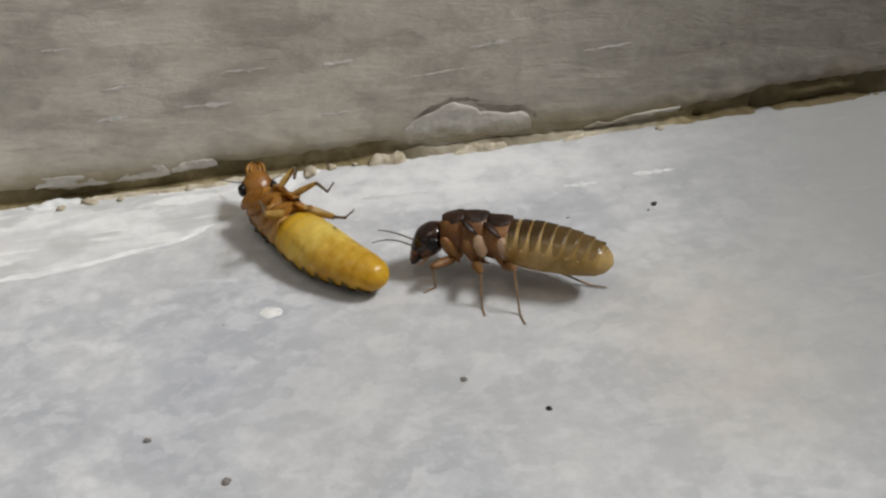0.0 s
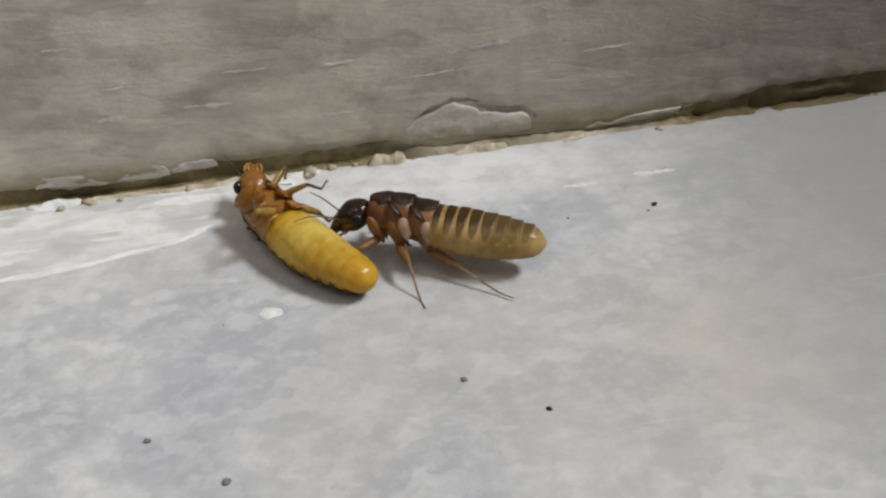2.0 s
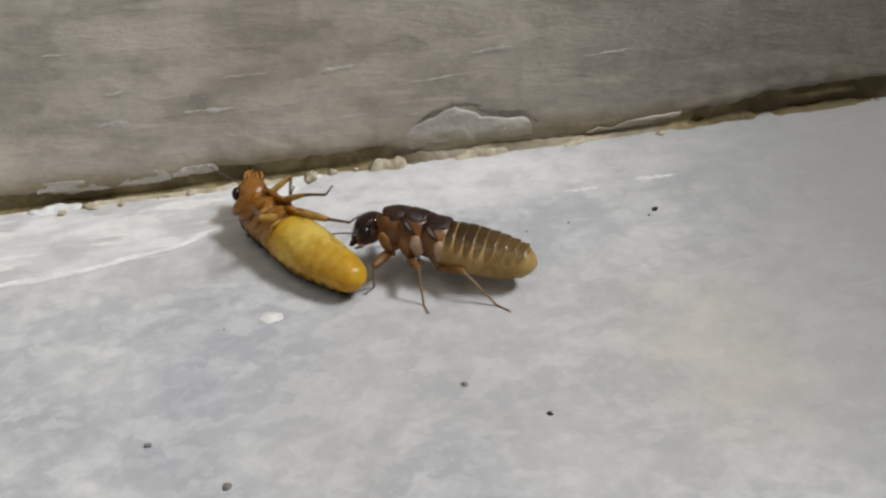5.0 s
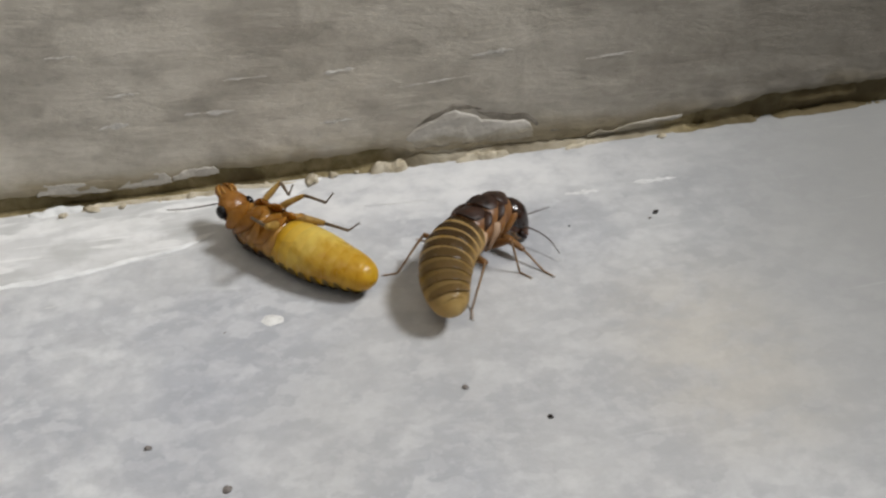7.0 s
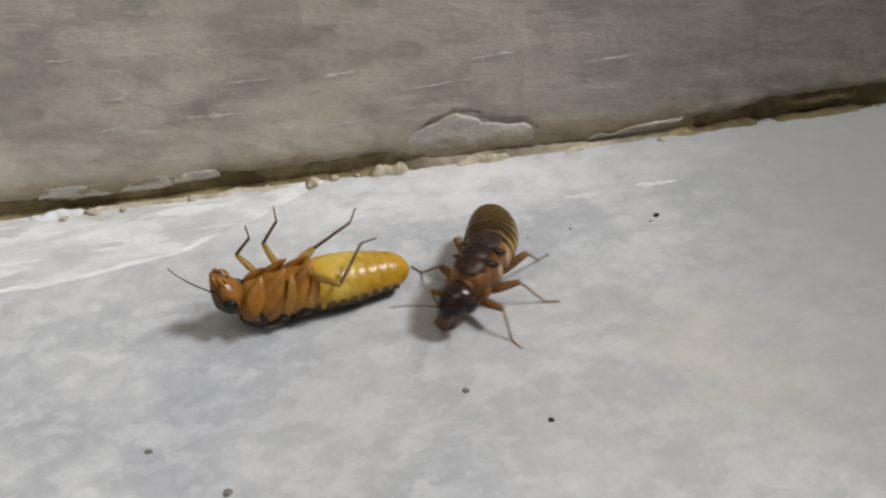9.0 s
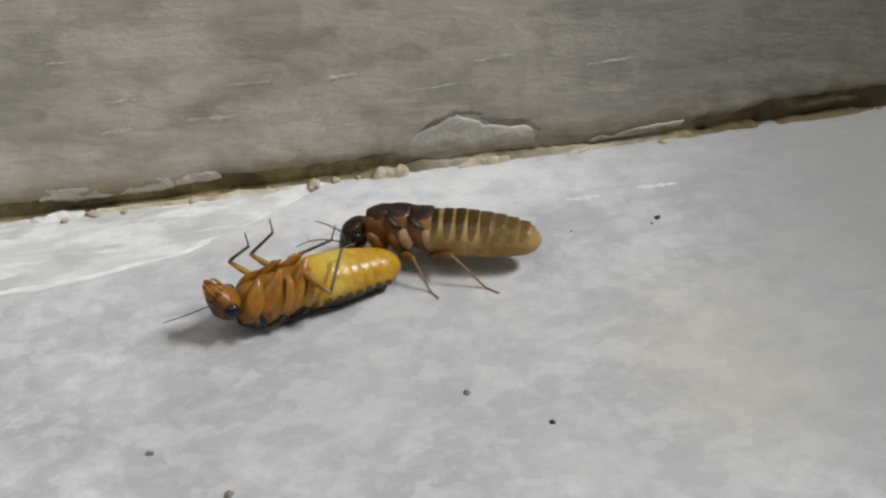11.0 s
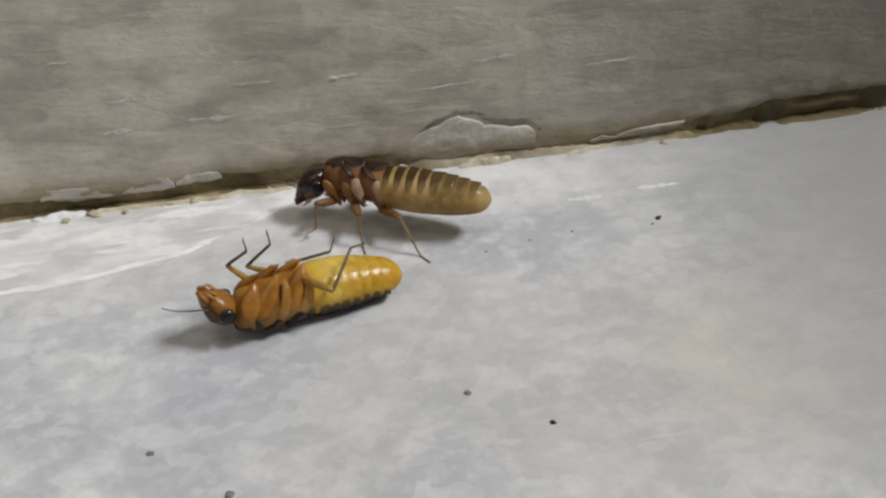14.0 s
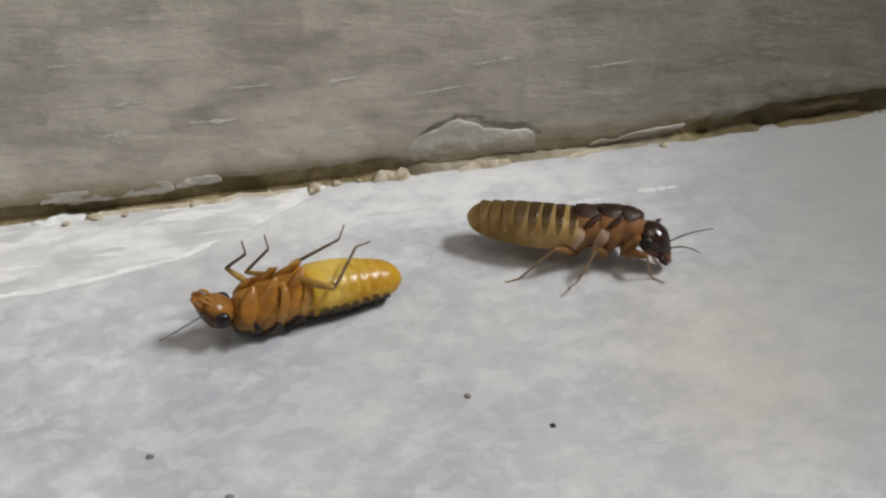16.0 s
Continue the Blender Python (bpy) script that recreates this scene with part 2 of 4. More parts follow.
# Brown-grey for the shade painted along the flake's upper edge.
GAP_SHADE = crust_material("broken_paint_shade", (0.17, 0.152, 0.125), (0.29, 0.265, 0.225), 700, 0.75)
MORTAR = crust_material("dusty_mortar", (0.36, 0.31, 0.22), (0.60, 0.55, 0.44), 800)
CHALK = crust_material("white_plaster", (0.63, 0.645, 0.655), (0.82, 0.84, 0.85), 330, 0.6)
DAB = crust_material("dull_white_plaster", (0.58, 0.585, 0.58), (0.80, 0.805, 0.795), 1400, 0.7)
WORN = crust_material("worn_pale_stone", (0.56, 0.57, 0.575), (0.70, 0.71, 0.72), 900, 0.5)
GRIT = crust_material("dark_grit", (0.015, 0.013, 0.012), (0.06, 0.05, 0.045), 3000, 0.6)
PALE_GRIT = crust_material("grey_grit", (0.17, 0.155, 0.145), (0.31, 0.285, 0.265), 3000, 0.7)


def part(name, bm, material, parent=None, label=""):
    """Links a bmesh as one smooth mesh object, under a thing or part if one is given."""
    bmesh.ops.recalc_face_normals(bm, faces=bm.faces)
    me = bpy.data.meshes.new(name)
    bm.to_mesh(me)
    bm.free()
    me.polygons.foreach_set("use_smooth", [True] * len(me.polygons))
    me.materials.append(material)
    ob = new(name, me)
    ob.parent = parent
    if label:
        ob["label"] = label
    return ob


def box(x0, y0, z0, x1, y1, z1):
    bm = bmesh.new()
    bmesh.ops.create_cube(bm, size=1.0)
    for v in bm.verts:
        v.co = ((x0, x1)[v.co.x > 0], (y0, y1)[v.co.y > 0], (z0, z1)[v.co.z > 0])
    return bm


def sheet(us, vs, place):
    """A grid of faces over us x vs, each vertex put by place(u, v)."""
    bm = bmesh.new()
    rows = [[bm.verts.new(place(u, v)) for v in vs] for u in us]
    for i in range(len(us) - 1):
        for j in range(len(vs) - 1):
            bm.faces.new((rows[i][j], rows[i + 1][j], rows[i + 1][j + 1], rows[i][j + 1]))
    return bm


def spread(lo, hi, step, far_lo, far_hi):
    """Even steps between lo and hi, then ever larger ones out to the far ends."""
    near = list(np.arange(lo, hi + step / 2, step))
    left, right, d = [], [], step
    x = lo
    while x - d > far_lo:
        d *= 1.8
        x -= d
        left.append(max(x, far_lo))
    x, d = hi, step
    while x + d < far_hi:
        d *= 1.8
        x += d
        right.append(min(x, far_hi))
    return sorted(set(left + [far_lo])) + near + sorted(set(right + [far_hi]))


def fractal(x, y, size, seed):
    return noise.fractal(Vector((x / size + seed, y / size, seed)), 0.9, 2.1, 5)


# ---- the room ----
ROOM_X0, ROOM_X1, ROOM_Y0, ROOM_Z = -1.3, 1.7, -2.2, 2.5
WALL_Y = 0.01044


def build_floor():
    us = spread(-0.045, 0.055, 0.0008, ROOM_X0, ROOM_X1)
    vs = spread(-0.03, 0.0145, 0.0008, ROOM_Y0, 0.0150)

    def place(x, y):
        near = max(abs(x), abs(y)) < 0.08
        z = 0.000008 * fractal(x, y, 0.006, 3.3) if near else 0.0
        return x, y, z
    bm = sheet(us, vs, place)
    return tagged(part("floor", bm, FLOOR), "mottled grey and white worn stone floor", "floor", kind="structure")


def lip_height(x):
    """Height at which the paint of the wall ends, ragged over the joint."""
    mm = x / MM
    base = np.interp(mm, [-40, -25.5, -23.8, -21.2, -18.8, -15.4, -13.6, -11.8, -6.7, -3.8, -0.8, 0.2, 2.4, 9, 11, 12.6, 13.4, 14.5, 15.2, 16, 19.4, 20.9, 25.2, 27.6, 29.7, 35, 40],
                     [1.35, 1.3, 1.25, 0.87, 0.9, 1.0, 1.15, 1.38, 1.35, 1.5, 1.4, 1.0, 0.9, 0.55, 0.45, 0.55, 0.75, 0.45, 0.75, 0.95, 1.1, 1.2, 1.55, 1.75, 1.85, 1.9, 2.0])
    return (base + 0.18 * fractal(x, 0.0, 0.0030, 7.7) + 0.12 * fractal(x, 0.0, 0.0008, 1.2)) * MM


def relief(x, z):
    """Brush ridges and slow waves of the painted face."""
    return 0.00007 * fractal(x * 0.3, z, 0.0016, 5.1) + 0.00010 * fractal(x, z, 0.007, 9.4)


def recess(x):
    """How far the joint lies back behind the face of the wall."""
    return np.interp(x / MM, [-24, -16, -9, -1.2, -0.2, 2, 9.5, 12, 15, 19, 20.4, 20.8, 21.4, 22, 24.8, 25.6, 26.7, 27.4, 33, 34, 36],
                     [0.24, 0.29, 0.30, 0.30, 0.06, 0.05, 0.08, 0.16, 0.22, 0.22, 0.22, 0.5, 0.5, 0.22, 0.30, 0.85, 0.85, 0.45, 0.45, 0.85, 0.85]) * MM


def build_wall():
    us = spread(-0.045, 0.058, 0.00022, ROOM_X0, ROOM_X1)
    hs = [0.0, 0.00006, 0.00014, 0.00025, 0.0004, 0.0006, 0.0008, 0.00105] + list(np.arange(0.0013, 0.004, 0.0003)) + list(np.arange(0.0042, 0.024, 0.0007)) + [0.03, 0.05, 0.1, 0.3, 1.0, ROOM_Z]

    def place(x, h):
        low = lip_height(x)
        near = abs(x) < 0.09
        z = low + h * (ROOM_Z - low) / ROOM_Z
        y = WALL_Y + (0.7 * recess(x) * (1 - h / 0.0006) ** 2 if h < 0.0006 and near else 0.0)
        if near:
            y += relief(x, z) - 0.00010 * max(0.0, 1 - h / 0.0022) * (0.6 + fractal(x, z, 0.0013, 12.3))
        return x, y, z
    front = sheet(us, hs, place)
    rim = [e for e in front.edges if e.is_boundary and all(abs(v.co.z - lip_height(v.co.x)) < 2e-4 for v in e.verts)]
    ret = bmesh.ops.extrude_edge_only(front, edges=rim)
    for v in ret["geom"]:
        if isinstance(v, bmesh.types.BMVert):
            v.co.y += 0.00025
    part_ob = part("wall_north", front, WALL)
    return tagged(part_ob, "grey brush-painted plaster wall with scuffs and a ragged lower edge", "wall", kind="structure")


def build_shell():
    t = 0.1
    core = part("wall_core", box(ROOM_X0, WALL_Y + 0.0005, -0.0006, ROOM_X1, WALL_Y + t, ROOM_Z), GRIME)
    tagged(core, "dark grimy masonry behind the joint of the wall", "wall", kind="structure")
    for name, b in (("wall_south", (ROOM_X0, ROOM_Y0 - t, 0, ROOM_X1, ROOM_Y0, ROOM_Z)),
                    ("wall_east", (ROOM_X1, ROOM_Y0 - t, 0, ROOM_X1 + t, WALL_Y + t, ROOM_Z)),
                    ("wall_west", (ROOM_X0 - t, ROOM_Y0 - t, 0, ROOM_X0, WALL_Y + t, ROOM_Z))):
        tagged(part(name, box(*b), PLAIN), "plain pale painted wall", "wall", kind="structure")
    tagged(part("ceiling", box(ROOM_X0 - t, ROOM_Y0 - t, ROOM_Z, ROOM_X1 + t, WALL_Y + t, ROOM_Z + t), PLAIN), "plain pale ceiling", "ceiling", kind="structure")


def build_joint():
    """The open joint between wall and floor, filled with lumpy dirty mortar."""
    xs = list(np.arange(-0.050, 0.064, 0.00022))
    vs = list(np.linspace(0, 1, 20))

    def place(x, v):
        front = WALL_Y - 0.00025 + 0.00030 * fractal(x, 0.3, 0.0032, 4.0) + 0.00012 * fractal(x, 0.1, 0.0007, 2.0)
        back = WALL_Y + recess(x) + 0.00010
        y = front + min(1.0, v / 0.6) * (back - front)
        lump = 0.5 + 0.5 * fractal(x, y, 0.0022, 6.2)
        fill = np.interp(x / MM, [-30, -18, -9, -3, 0, 2.5, 9, 14, 20, 21, 22.5, 24.8, 25.8, 26.6, 28, 33, 35], [0.20, 0.24, 0.15, 0.25, 0.6, 0.75, 0.55, 0.35, 0.35, 0.1, 0.4, 0.35, 0.02, 0.02, 0.3, 0.3, 0.02])
        z = (fill * (0.35 + 0.9 * lump) + 0.12 * fractal(x, y, 0.0006, 8.0)) * math.sin(min(1.0, v * 1.8) * math.pi / 2) ** 1.3 * MM
        if v > 0.6:
            k = (v - 0.6) / 0.4
            z += k * max(0.0, lip_height(x) + 0.0003 - z)
            shelf = max(0.0, min(1.0, (x / MM - 27.2) / 1.2, (33.6 - x / MM) / 1.2))
            y += 0.00008 * fractal(x, z, 0.0008, 3.0) - 0.00006 * math.sin(math.pi * k) - 0.00042 * shelf * max(0.0, 1 - abs(k - 0.45) / 0.28)
        return x, y, z * (1 if v > 0 else 0) - 0.00002
    ob = part("mortar_joint", sheet(xs, vs, place), GRIME)
    return tagged(ob, "grimy olive-brown mortar joint along the foot of the wall", "mortar joint", kind="structure")


def build_ledge(x0, x1, height, width, seed, material, label):
    """A thin broken ridge of mortar along the joint."""
    us = list(np.linspace(x0, x1, max(24, int((x1 - x0) / 0.00012))))
    vs = list(np.linspace(0, 1, 9))

    def place(x, v):
        u = (x - x0) / (x1 - x0)
        end = min(1.0, 6 * u, 6 * (1 - u)) ** 0.5
        y = WALL_Y - 0.0004 + 0.0003 * fractal(x, 0, 0.002, seed) + (v - 0.3) * width * end
        z = height * end * math.sin(math.pi * v) ** 0.7 * min(1.15, max(0.35, 0.7 + 0.6 * fractal(x, v * 0.002, 0.0010, seed + 2)))
        return x, y, z - 0.00003
    return tagged(part("mortar_ridge", sheet(us, vs, place), material), label, "mortar ridge", "mortar ridges along the joint")


def pebble(name, x, y, size, material, label, group, seed, flat=0.7, z=0.0, long=1.0, turn=0.0):
    bm = bmesh.new()
    bmesh.ops.create_icosphere(bm, subdivisions=2, radius=1.0)
    for v in bm.verts:
        k = 1 + 0.75 * noise.noise(v.co * 1.2 + Vector((seed * 3.7, 0, 0))) + 0.3 * noise.noise(v.co * 3.5 + Vector((0, seed, 0)))
        p = v.co * k
        v.co = (p.x * size * long, p.y * size, max(p.z, -0.6) * size * flat)
    ob = part(name, bm, material)
    ob.matrix_world = pose(x, y, z + 0.55 * size * flat, 0, 0, turn)
    return tagged(ob, label, "grit" if "grit" in name else "crumb", group)


def build_smear():
    """Dried whitewash wiped along the foot of the wall."""
    us = list(np.arange(-0.045, -0.0055, 0.0003))
    vs = [0, 0.03, 0.07, 0.14, 0.25, 0.4, 0.6, 0.8, 1]

    def edge(x):
        return (np.interp(x / MM, [-45, -25.1, -23.4, -21.5, -19.7, -16.6, -14.9, -11.5, -8, -5.5], [2.6, 2.95, 2.85, 3.2, 3.65, 4.15, 4.55, 6.4, 8.4, 10.3])
                + 0.16 * fractal(x, 0, 0.004, 1.7) + 0.08 * fractal(x, 0, 0.001, 3.7)) * MM

    def place(x, v):
        y0 = edge(x)
        y = y0 + v * (WALL_Y - 0.0001 - y0)
        z = 0.00003 * min(1.0, v / 0.25) + 0.00002 * fractal(x, y, 0.0015, 2.2)
        return x, y, max(z, 0.00002) if v > 0 else -0.00002

    def crest(x, v):
        fat = np.interp(x / MM, [-45, -26, -20, -14.6, -13.2], [0.8, 0.75, 0.62, 0.42, 0.05]) * (0.75 + 0.7 * fractal(x, 0, 0.0022, 5.7)) * MM
        y = edge(x) - 0.00008 + v * max(fat, 0.00003)
        return x, y, 0.00008 * math.sin(math.pi * (0.12 + 0.88 * v)) ** 0.6 + 0.000012 * fractal(x, y, 0.0007, 8.8) if 0 < v < 1 else -0.00002
    smear = part("whitewash_smear", sheet(us, vs, place), WASH)
    part("crest", sheet(list(np.arange(-0.045, -0.0132, 0.0002)), [0, 0.08, 0.2, 0.4, 0.6, 0.8, 1], crest), CHALK, smear, "thick white rim of dried plaster")
    return tagged(smear, "dried white plaster smear on the stone beside the wall", "plaster smear", kind="structure")


def build_dab(x, y, r, seed, label):
    bm = bmesh.new()
    rings, n = 5, 28
    centre = bm.verts.new((x, y, 0.00006))
    prev = None
    for i in range(1, rings + 1):
        row = []
        for j in range(n):
            a = 2 * math.pi * j / n
            k = i / rings
            rr = r * k * (1 + 0.35 * noise.noise(Vector((math.cos(a) * 1.2, math.sin(a) * 1.3, seed))))
            row.append(bm.verts.new((x + rr * 1.25 * math.cos(a), y + rr * math.sin(a), 0.00006 * (1 - k ** 3) - (0.00002 if i == rings else 0))))
        for j in range(n):
            if prev:
                bm.faces.new((prev[j], row[j], row[(j + 1) % n], prev[(j + 1) % n]))
            else:
                bm.faces.new((centre, row[j], row[(j + 1) % n]))
        prev = row
    return tagged(part("plaster_dab", bm, DAB), label, "plaster dab", "white plaster dabs on the stone")


def build_flake(xs, zs, low, lift_mm, seed, label, ragged=0.2):
    """A piece of old paint standing off the foot of the wall. xs, zs: its upper outline, low: its lower outline at both ends (mm)."""
    x0, x1 = xs[0], xs[-1]
    us = list(np.linspace(x0, x1, max(40, int((x1 - x0) * 14))))
    vs = list(np.linspace(0, 1, 18))

    def place(x, v):
        z_top = np.interp(x, xs, zs) + ragged * (0.6 * fractal(x * MM, 0, 0.0012, 2.9 + seed) + 0.12 * fractal(x * MM, 0, 0.0004, 1.9 + seed))
        z_low = np.interp(x, (x0, x1), low) + 0.14 * fractal(x * MM, 0, 0.0008, 4.4 + seed)
        z = z_low + v * max(0.05, z_top - z_low)
        side = max(0.0, min(1.0, (x - x0) / 0.5, (x1 - x) / 0.5)) ** 0.6
        edge = min(1.0, 6 * (1 - v)) ** 0.5
        lift = side * lift_mm * (0.55 + 0.45 * v) * (0.45 + 0.55 * edge) + 0.045 * side * fractal(x * MM, z * MM, 0.0014, 6.6 + seed)
        return x * MM, WALL_Y + relief(x * MM, z * MM) - (lift + 0.01) * MM, z * MM
    bm = sheet(us, vs, place)
    rim = [e for e in bm.edges if e.is_boundary]
    ret = bmesh.ops.extrude_edge_only(bm, edges=rim)
    for v in ret["geom"]:
        if isinstance(v, bmesh.types.BMVert):
            v.co.y = WALL_Y + 0.00014
    return tagged(part("paint_flake", bm, LIP if ragged > 0.2 else FLAKE), label, "paint flake", "paint flakes along the wall foot")


def build_gap_shade(points, seed):
    """A dark strip that paints in the shade where the paint has broken away."""
    bm = bmesh.new()
    xs = [p[0] for p in points]
    us = list(np.linspace(xs[0], xs[-1], 60))

    def place(x, v):
        u = (x - xs[0]) / (xs[-1] - xs[0])
        fat = np.interp(x, xs, [p[2] for p in points]) * min(1.0, 8 * u, 8 * (1 - u)) * (1 + 0.5 * fractal(x * MM, 0, 0.0007, seed))
        z = np.interp(x, xs, [p[1] for p in points]) + 0.05 * fractal(x * MM, 0, 0.0009, seed + 3) + (v - 0.5) * fat
        return x * MM, WALL_Y + relief(x * MM, z * MM) - (0.02 + 0.02 * math.sin(math.pi * v)) * MM, z * MM
    bm.free()
    return tagged(part("paint_gap_shade", sheet(us, [0, 0.25, 0.5, 0.75, 1], place), GAP_SHADE), "dark grimy crack in the paint above the joint", "crack", kind="structure")


def build_scuff(kind, u0, v0, u1, v1, width, seed):
    """A thin pale scrape on the floor or the wall, from end to end (mm)."""
    us = list(np.linspace(0, 1, 26))

    def place(u, v):
        fat = width * math.sin(math.pi * u) ** 0.6 * (0.7 + 0.8 * fractal(u * 0.01, 0, 0.0016, seed))
        a = u0 + u * (u1 - u0)
        b = v0 + u * (v1 - v0) + 0.06 * fractal(u * 0.01, 0, 0.003, seed + 4) + (v - 0.5) * fat * (1.0 if kind == "F" else 1.4)
        rise = 0.012 * math.sin(math.pi * v)
        return (a * MM, b * MM, (rise + 0.014 + (0.06 if b > 6 and a < -8 else 0)) * MM) if kind == "F" else (a * MM, WALL_Y + relief(a * MM, b * MM) - (rise + 0.03) * MM, b * MM)
    bm = sheet(us, [0, 0.25, 0.5, 0.75, 1], place)
    if kind == "F":
        return tagged(part("floor_scuff", bm, WORN), "thin white scrape mark on the stone floor", "scuff mark", "scrape marks on the floor", "structure")
    return tagged(part("wall_scuff", bm, SCUFF), "thin pale brush scrape in the grey paint", "scuff mark", "scrape marks on the wall", "structure")


# ---- the termites ----
def tube(bm, points, radii, n=10, flat=1.0):
    """A swept round bar through points (mm), closed at both ends."""
    pts = [Vector(p) for p in points]
    rings = []
    for i, p in enumerate(pts):
        d = (pts[min(i + 1, len(pts) - 1)] - pts[max(i - 1, 0)]).normalized()
        a = d.cross(Vector((0, 0, 1)) if abs(d.z) < 0.9 else Vector((0, 1, 0))).normalized()
        b = d.cross(a)
        rings.append([bm.verts.new((p + a * math.cos(k) * radii[i] + b * math.sin(k) * radii[i] * flat) * MM) for k in np.arange(n) * 2 * math.pi / n])
    for r, s in zip(rings, rings[1:]):
        for j in range(n):
            bm.faces.new((r[j], s[j], s[(j + 1) % n], r[(j + 1) % n]))
    bm.faces.new(rings[0])
    bm.faces.new(rings[-1][::-1])
    return bm


def barrel(bm, xs, ws, hs, zs, n=32, front=True, back=True):
    """Elliptic rings along x (mm), closed at the ends that are asked for."""
    rings = [[bm.verts.new((x * MM, w * math.cos(k) * MM, (z + h * math.sin(k)) * MM)) for k in np.arange(n) * 2 * math.pi / n] for x, w, h, z in zip(xs, ws, hs, zs)]
    for r, s in zip(rings, rings[1:]):
        for j in range(n):
            bm.faces.new((r[j], s[j], s[(j + 1) % n], r[(j + 1) % n]))
    if front:
        bm.faces.new(rings[0])
    if back:
        bm.faces.new(rings[-1][::-1])
    return bm


def saddle(bm, x0, x1, w, h, z, half, proud, nx=6, na=22, tooth=0.35, wave=0.0, scallop=0.0, nose=0.0):
    """A curved plate over the back between x0 and x1 (mm), half: degrees down each side from the top."""
    def put(u, a, out):
        s = abs(a) / half
        mid = (x0 + x1) / 2
        keep = 1 - tooth * s ** 3
        x = mid + (x0 + u * (x1 - x0) - mid) * keep
        g = 1 + (out * (1 - s ** 6) + wave * math.sin(math.pi * u)) / max(w, h) - nose * u ** 2
        k = radians(a * (1 - scallop + scallop * math.sin(math.pi * (0.12 + 0.76 * u)) ** 0.8))
        return Vector((x, w * g * math.sin(k), z + h * g * math.cos(k))) * MM
    grid = {}
    for side, out in ((0, proud), (1, -0.05)):
        for i in range(nx + 1):
            for j in range(na + 1):
                u = i / nx
                rim = 0.6 if (side == 0 and i in (0, nx)) else 1.0
                grid[side, i, j] = bm.verts.new(put(u, -half + 2 * half * j / na, out * rim))
    for i in range(nx):
        for j in range(na):
            bm.faces.new([grid[0, i, j], grid[0, i + 1, j], grid[0, i + 1, j + 1], grid[0, i, j + 1]])
            bm.faces.new([grid[1, i, j], grid[1, i, j + 1], grid[1, i + 1, j + 1], grid[1, i + 1, j]])
    for i in range(nx):
        for j in (0, na):
            bm.faces.new([grid[0, i, j], grid[0, i + 1, j], grid[1, i + 1, j], grid[1, i, j]])
    for j in range(na):
        for i in (0, nx):
            bm.faces.new([grid[0, i, j], grid[0, i, j + 1], grid[1, i, j + 1], grid[1, i, j]])
    return bm


def blob(bm, c, r, taper=0.0, n=20, m=14):
    """An egg (mm) whose front end narrows by taper."""
    rings = []
    for i in range(1, m):
        a = math.pi * i / m
        x = -math.cos(a)
        k = math.sin(a) * (1 - taper * max(0.0, x))
        rings.append([bm.verts.new((Vector(c) + Vector((r[0] * x, r[1] * k * math.cos(q), r[2] * k * math.sin(q)))) * MM) for q in np.arange(n) * 2 * math.pi / n])
    ends = [bm.verts.new((Vector(c) + Vector((s * r[0], 0, 0))) * MM) for s in (-1, 1)]
    for p, q in zip(rings, rings[1:]):
        for j in range(n):
            bm.faces.new((p[j], q[j], q[(j + 1) % n], p[(j + 1) % n]))
    for j in range(n):
        bm.faces.new((ends[0], rings[0][j], rings[0][(j + 1) % n]))
        bm.faces.new((ends[1], rings[-1][(j + 1) % n], rings[-1][j]))
    return bm


def girth(s, full):
    """The abdomen's outline from waist (0) to tail (1); full: how far the front half swells."""
    k = float(np.interp(s, [0, 0.06, 0.15, 0.3, 0.45, 0.55, 0.65, 0.74, 0.82, 0.88, 0.92, 0.955, 0.98, 0.995, 1.01], [0.90, 0.94, 0.98, 1.0, 1.0, 0.985, 0.95, 0.90, 0.83, 0.75, 0.67, 0.55, 0.42, 0.29, 0.12]))
    k *= 1 - 0.12 * max(0.0, (s - 0.3) / 0.7)
    return k * (1 + full * math.sin(math.pi * min(1.0, max(0.0, (s + 0.12) / 0.72))))


def blend_colour(a, b, k):
    return tuple(p + (q - p) * k for p, q in zip(a, b))


def pchip(ts, vs, t):
    """Smooth values through keys, with no overshoot."""
    ts, vs = np.asarray(ts, float), np.asarray(vs, float)
    d = np.diff(vs) / np.diff(ts)
    m = np.zeros(len(vs))
    for i in range(1, len(vs) - 1):
        if d[i - 1] * d[i] > 0:
            m[i] = 2 * d[i - 1] * d[i] / (d[i - 1] + d[i])
    i = int(np.clip(np.searchsorted(ts, t) - 1, 0, len(ts) - 2))
    h = ts[i + 1] - ts[i]
    u = min(1.0, max(0.0, (t - ts[i]) / h))
    return ((2 * u ** 3 - 3 * u ** 2 + 1) * vs[i] + (u ** 3 - 2 * u ** 2 + u) * h * m[i]
            + (3 * u ** 2 - 2 * u ** 3) * vs[i + 1] + (u ** 3 - u ** 2) * h * m[i + 1])


LEGS = {  # hip in the body's space (mm), femur, tibia, tarsus
    "fore": ((2.95, 0.62, -1.30), 1.65, 1.75, 0.7),
    "mid": ((1.75, 0.70, -1.42), 1.8, 2.1, 0.75),
    "hind": ((0.10, 0.55, -1.45), 2.2, 2.7, 0.8),
}


def grown(name, bm, material, parent=None, label=""):
    """A piece of the head, at its full size."""
    bmesh.ops.scale(bm, vec=(HEAD, HEAD, HEAD), verts=bm.verts)
    return part(name, bm, material, parent, label)


HEAD = 1.17


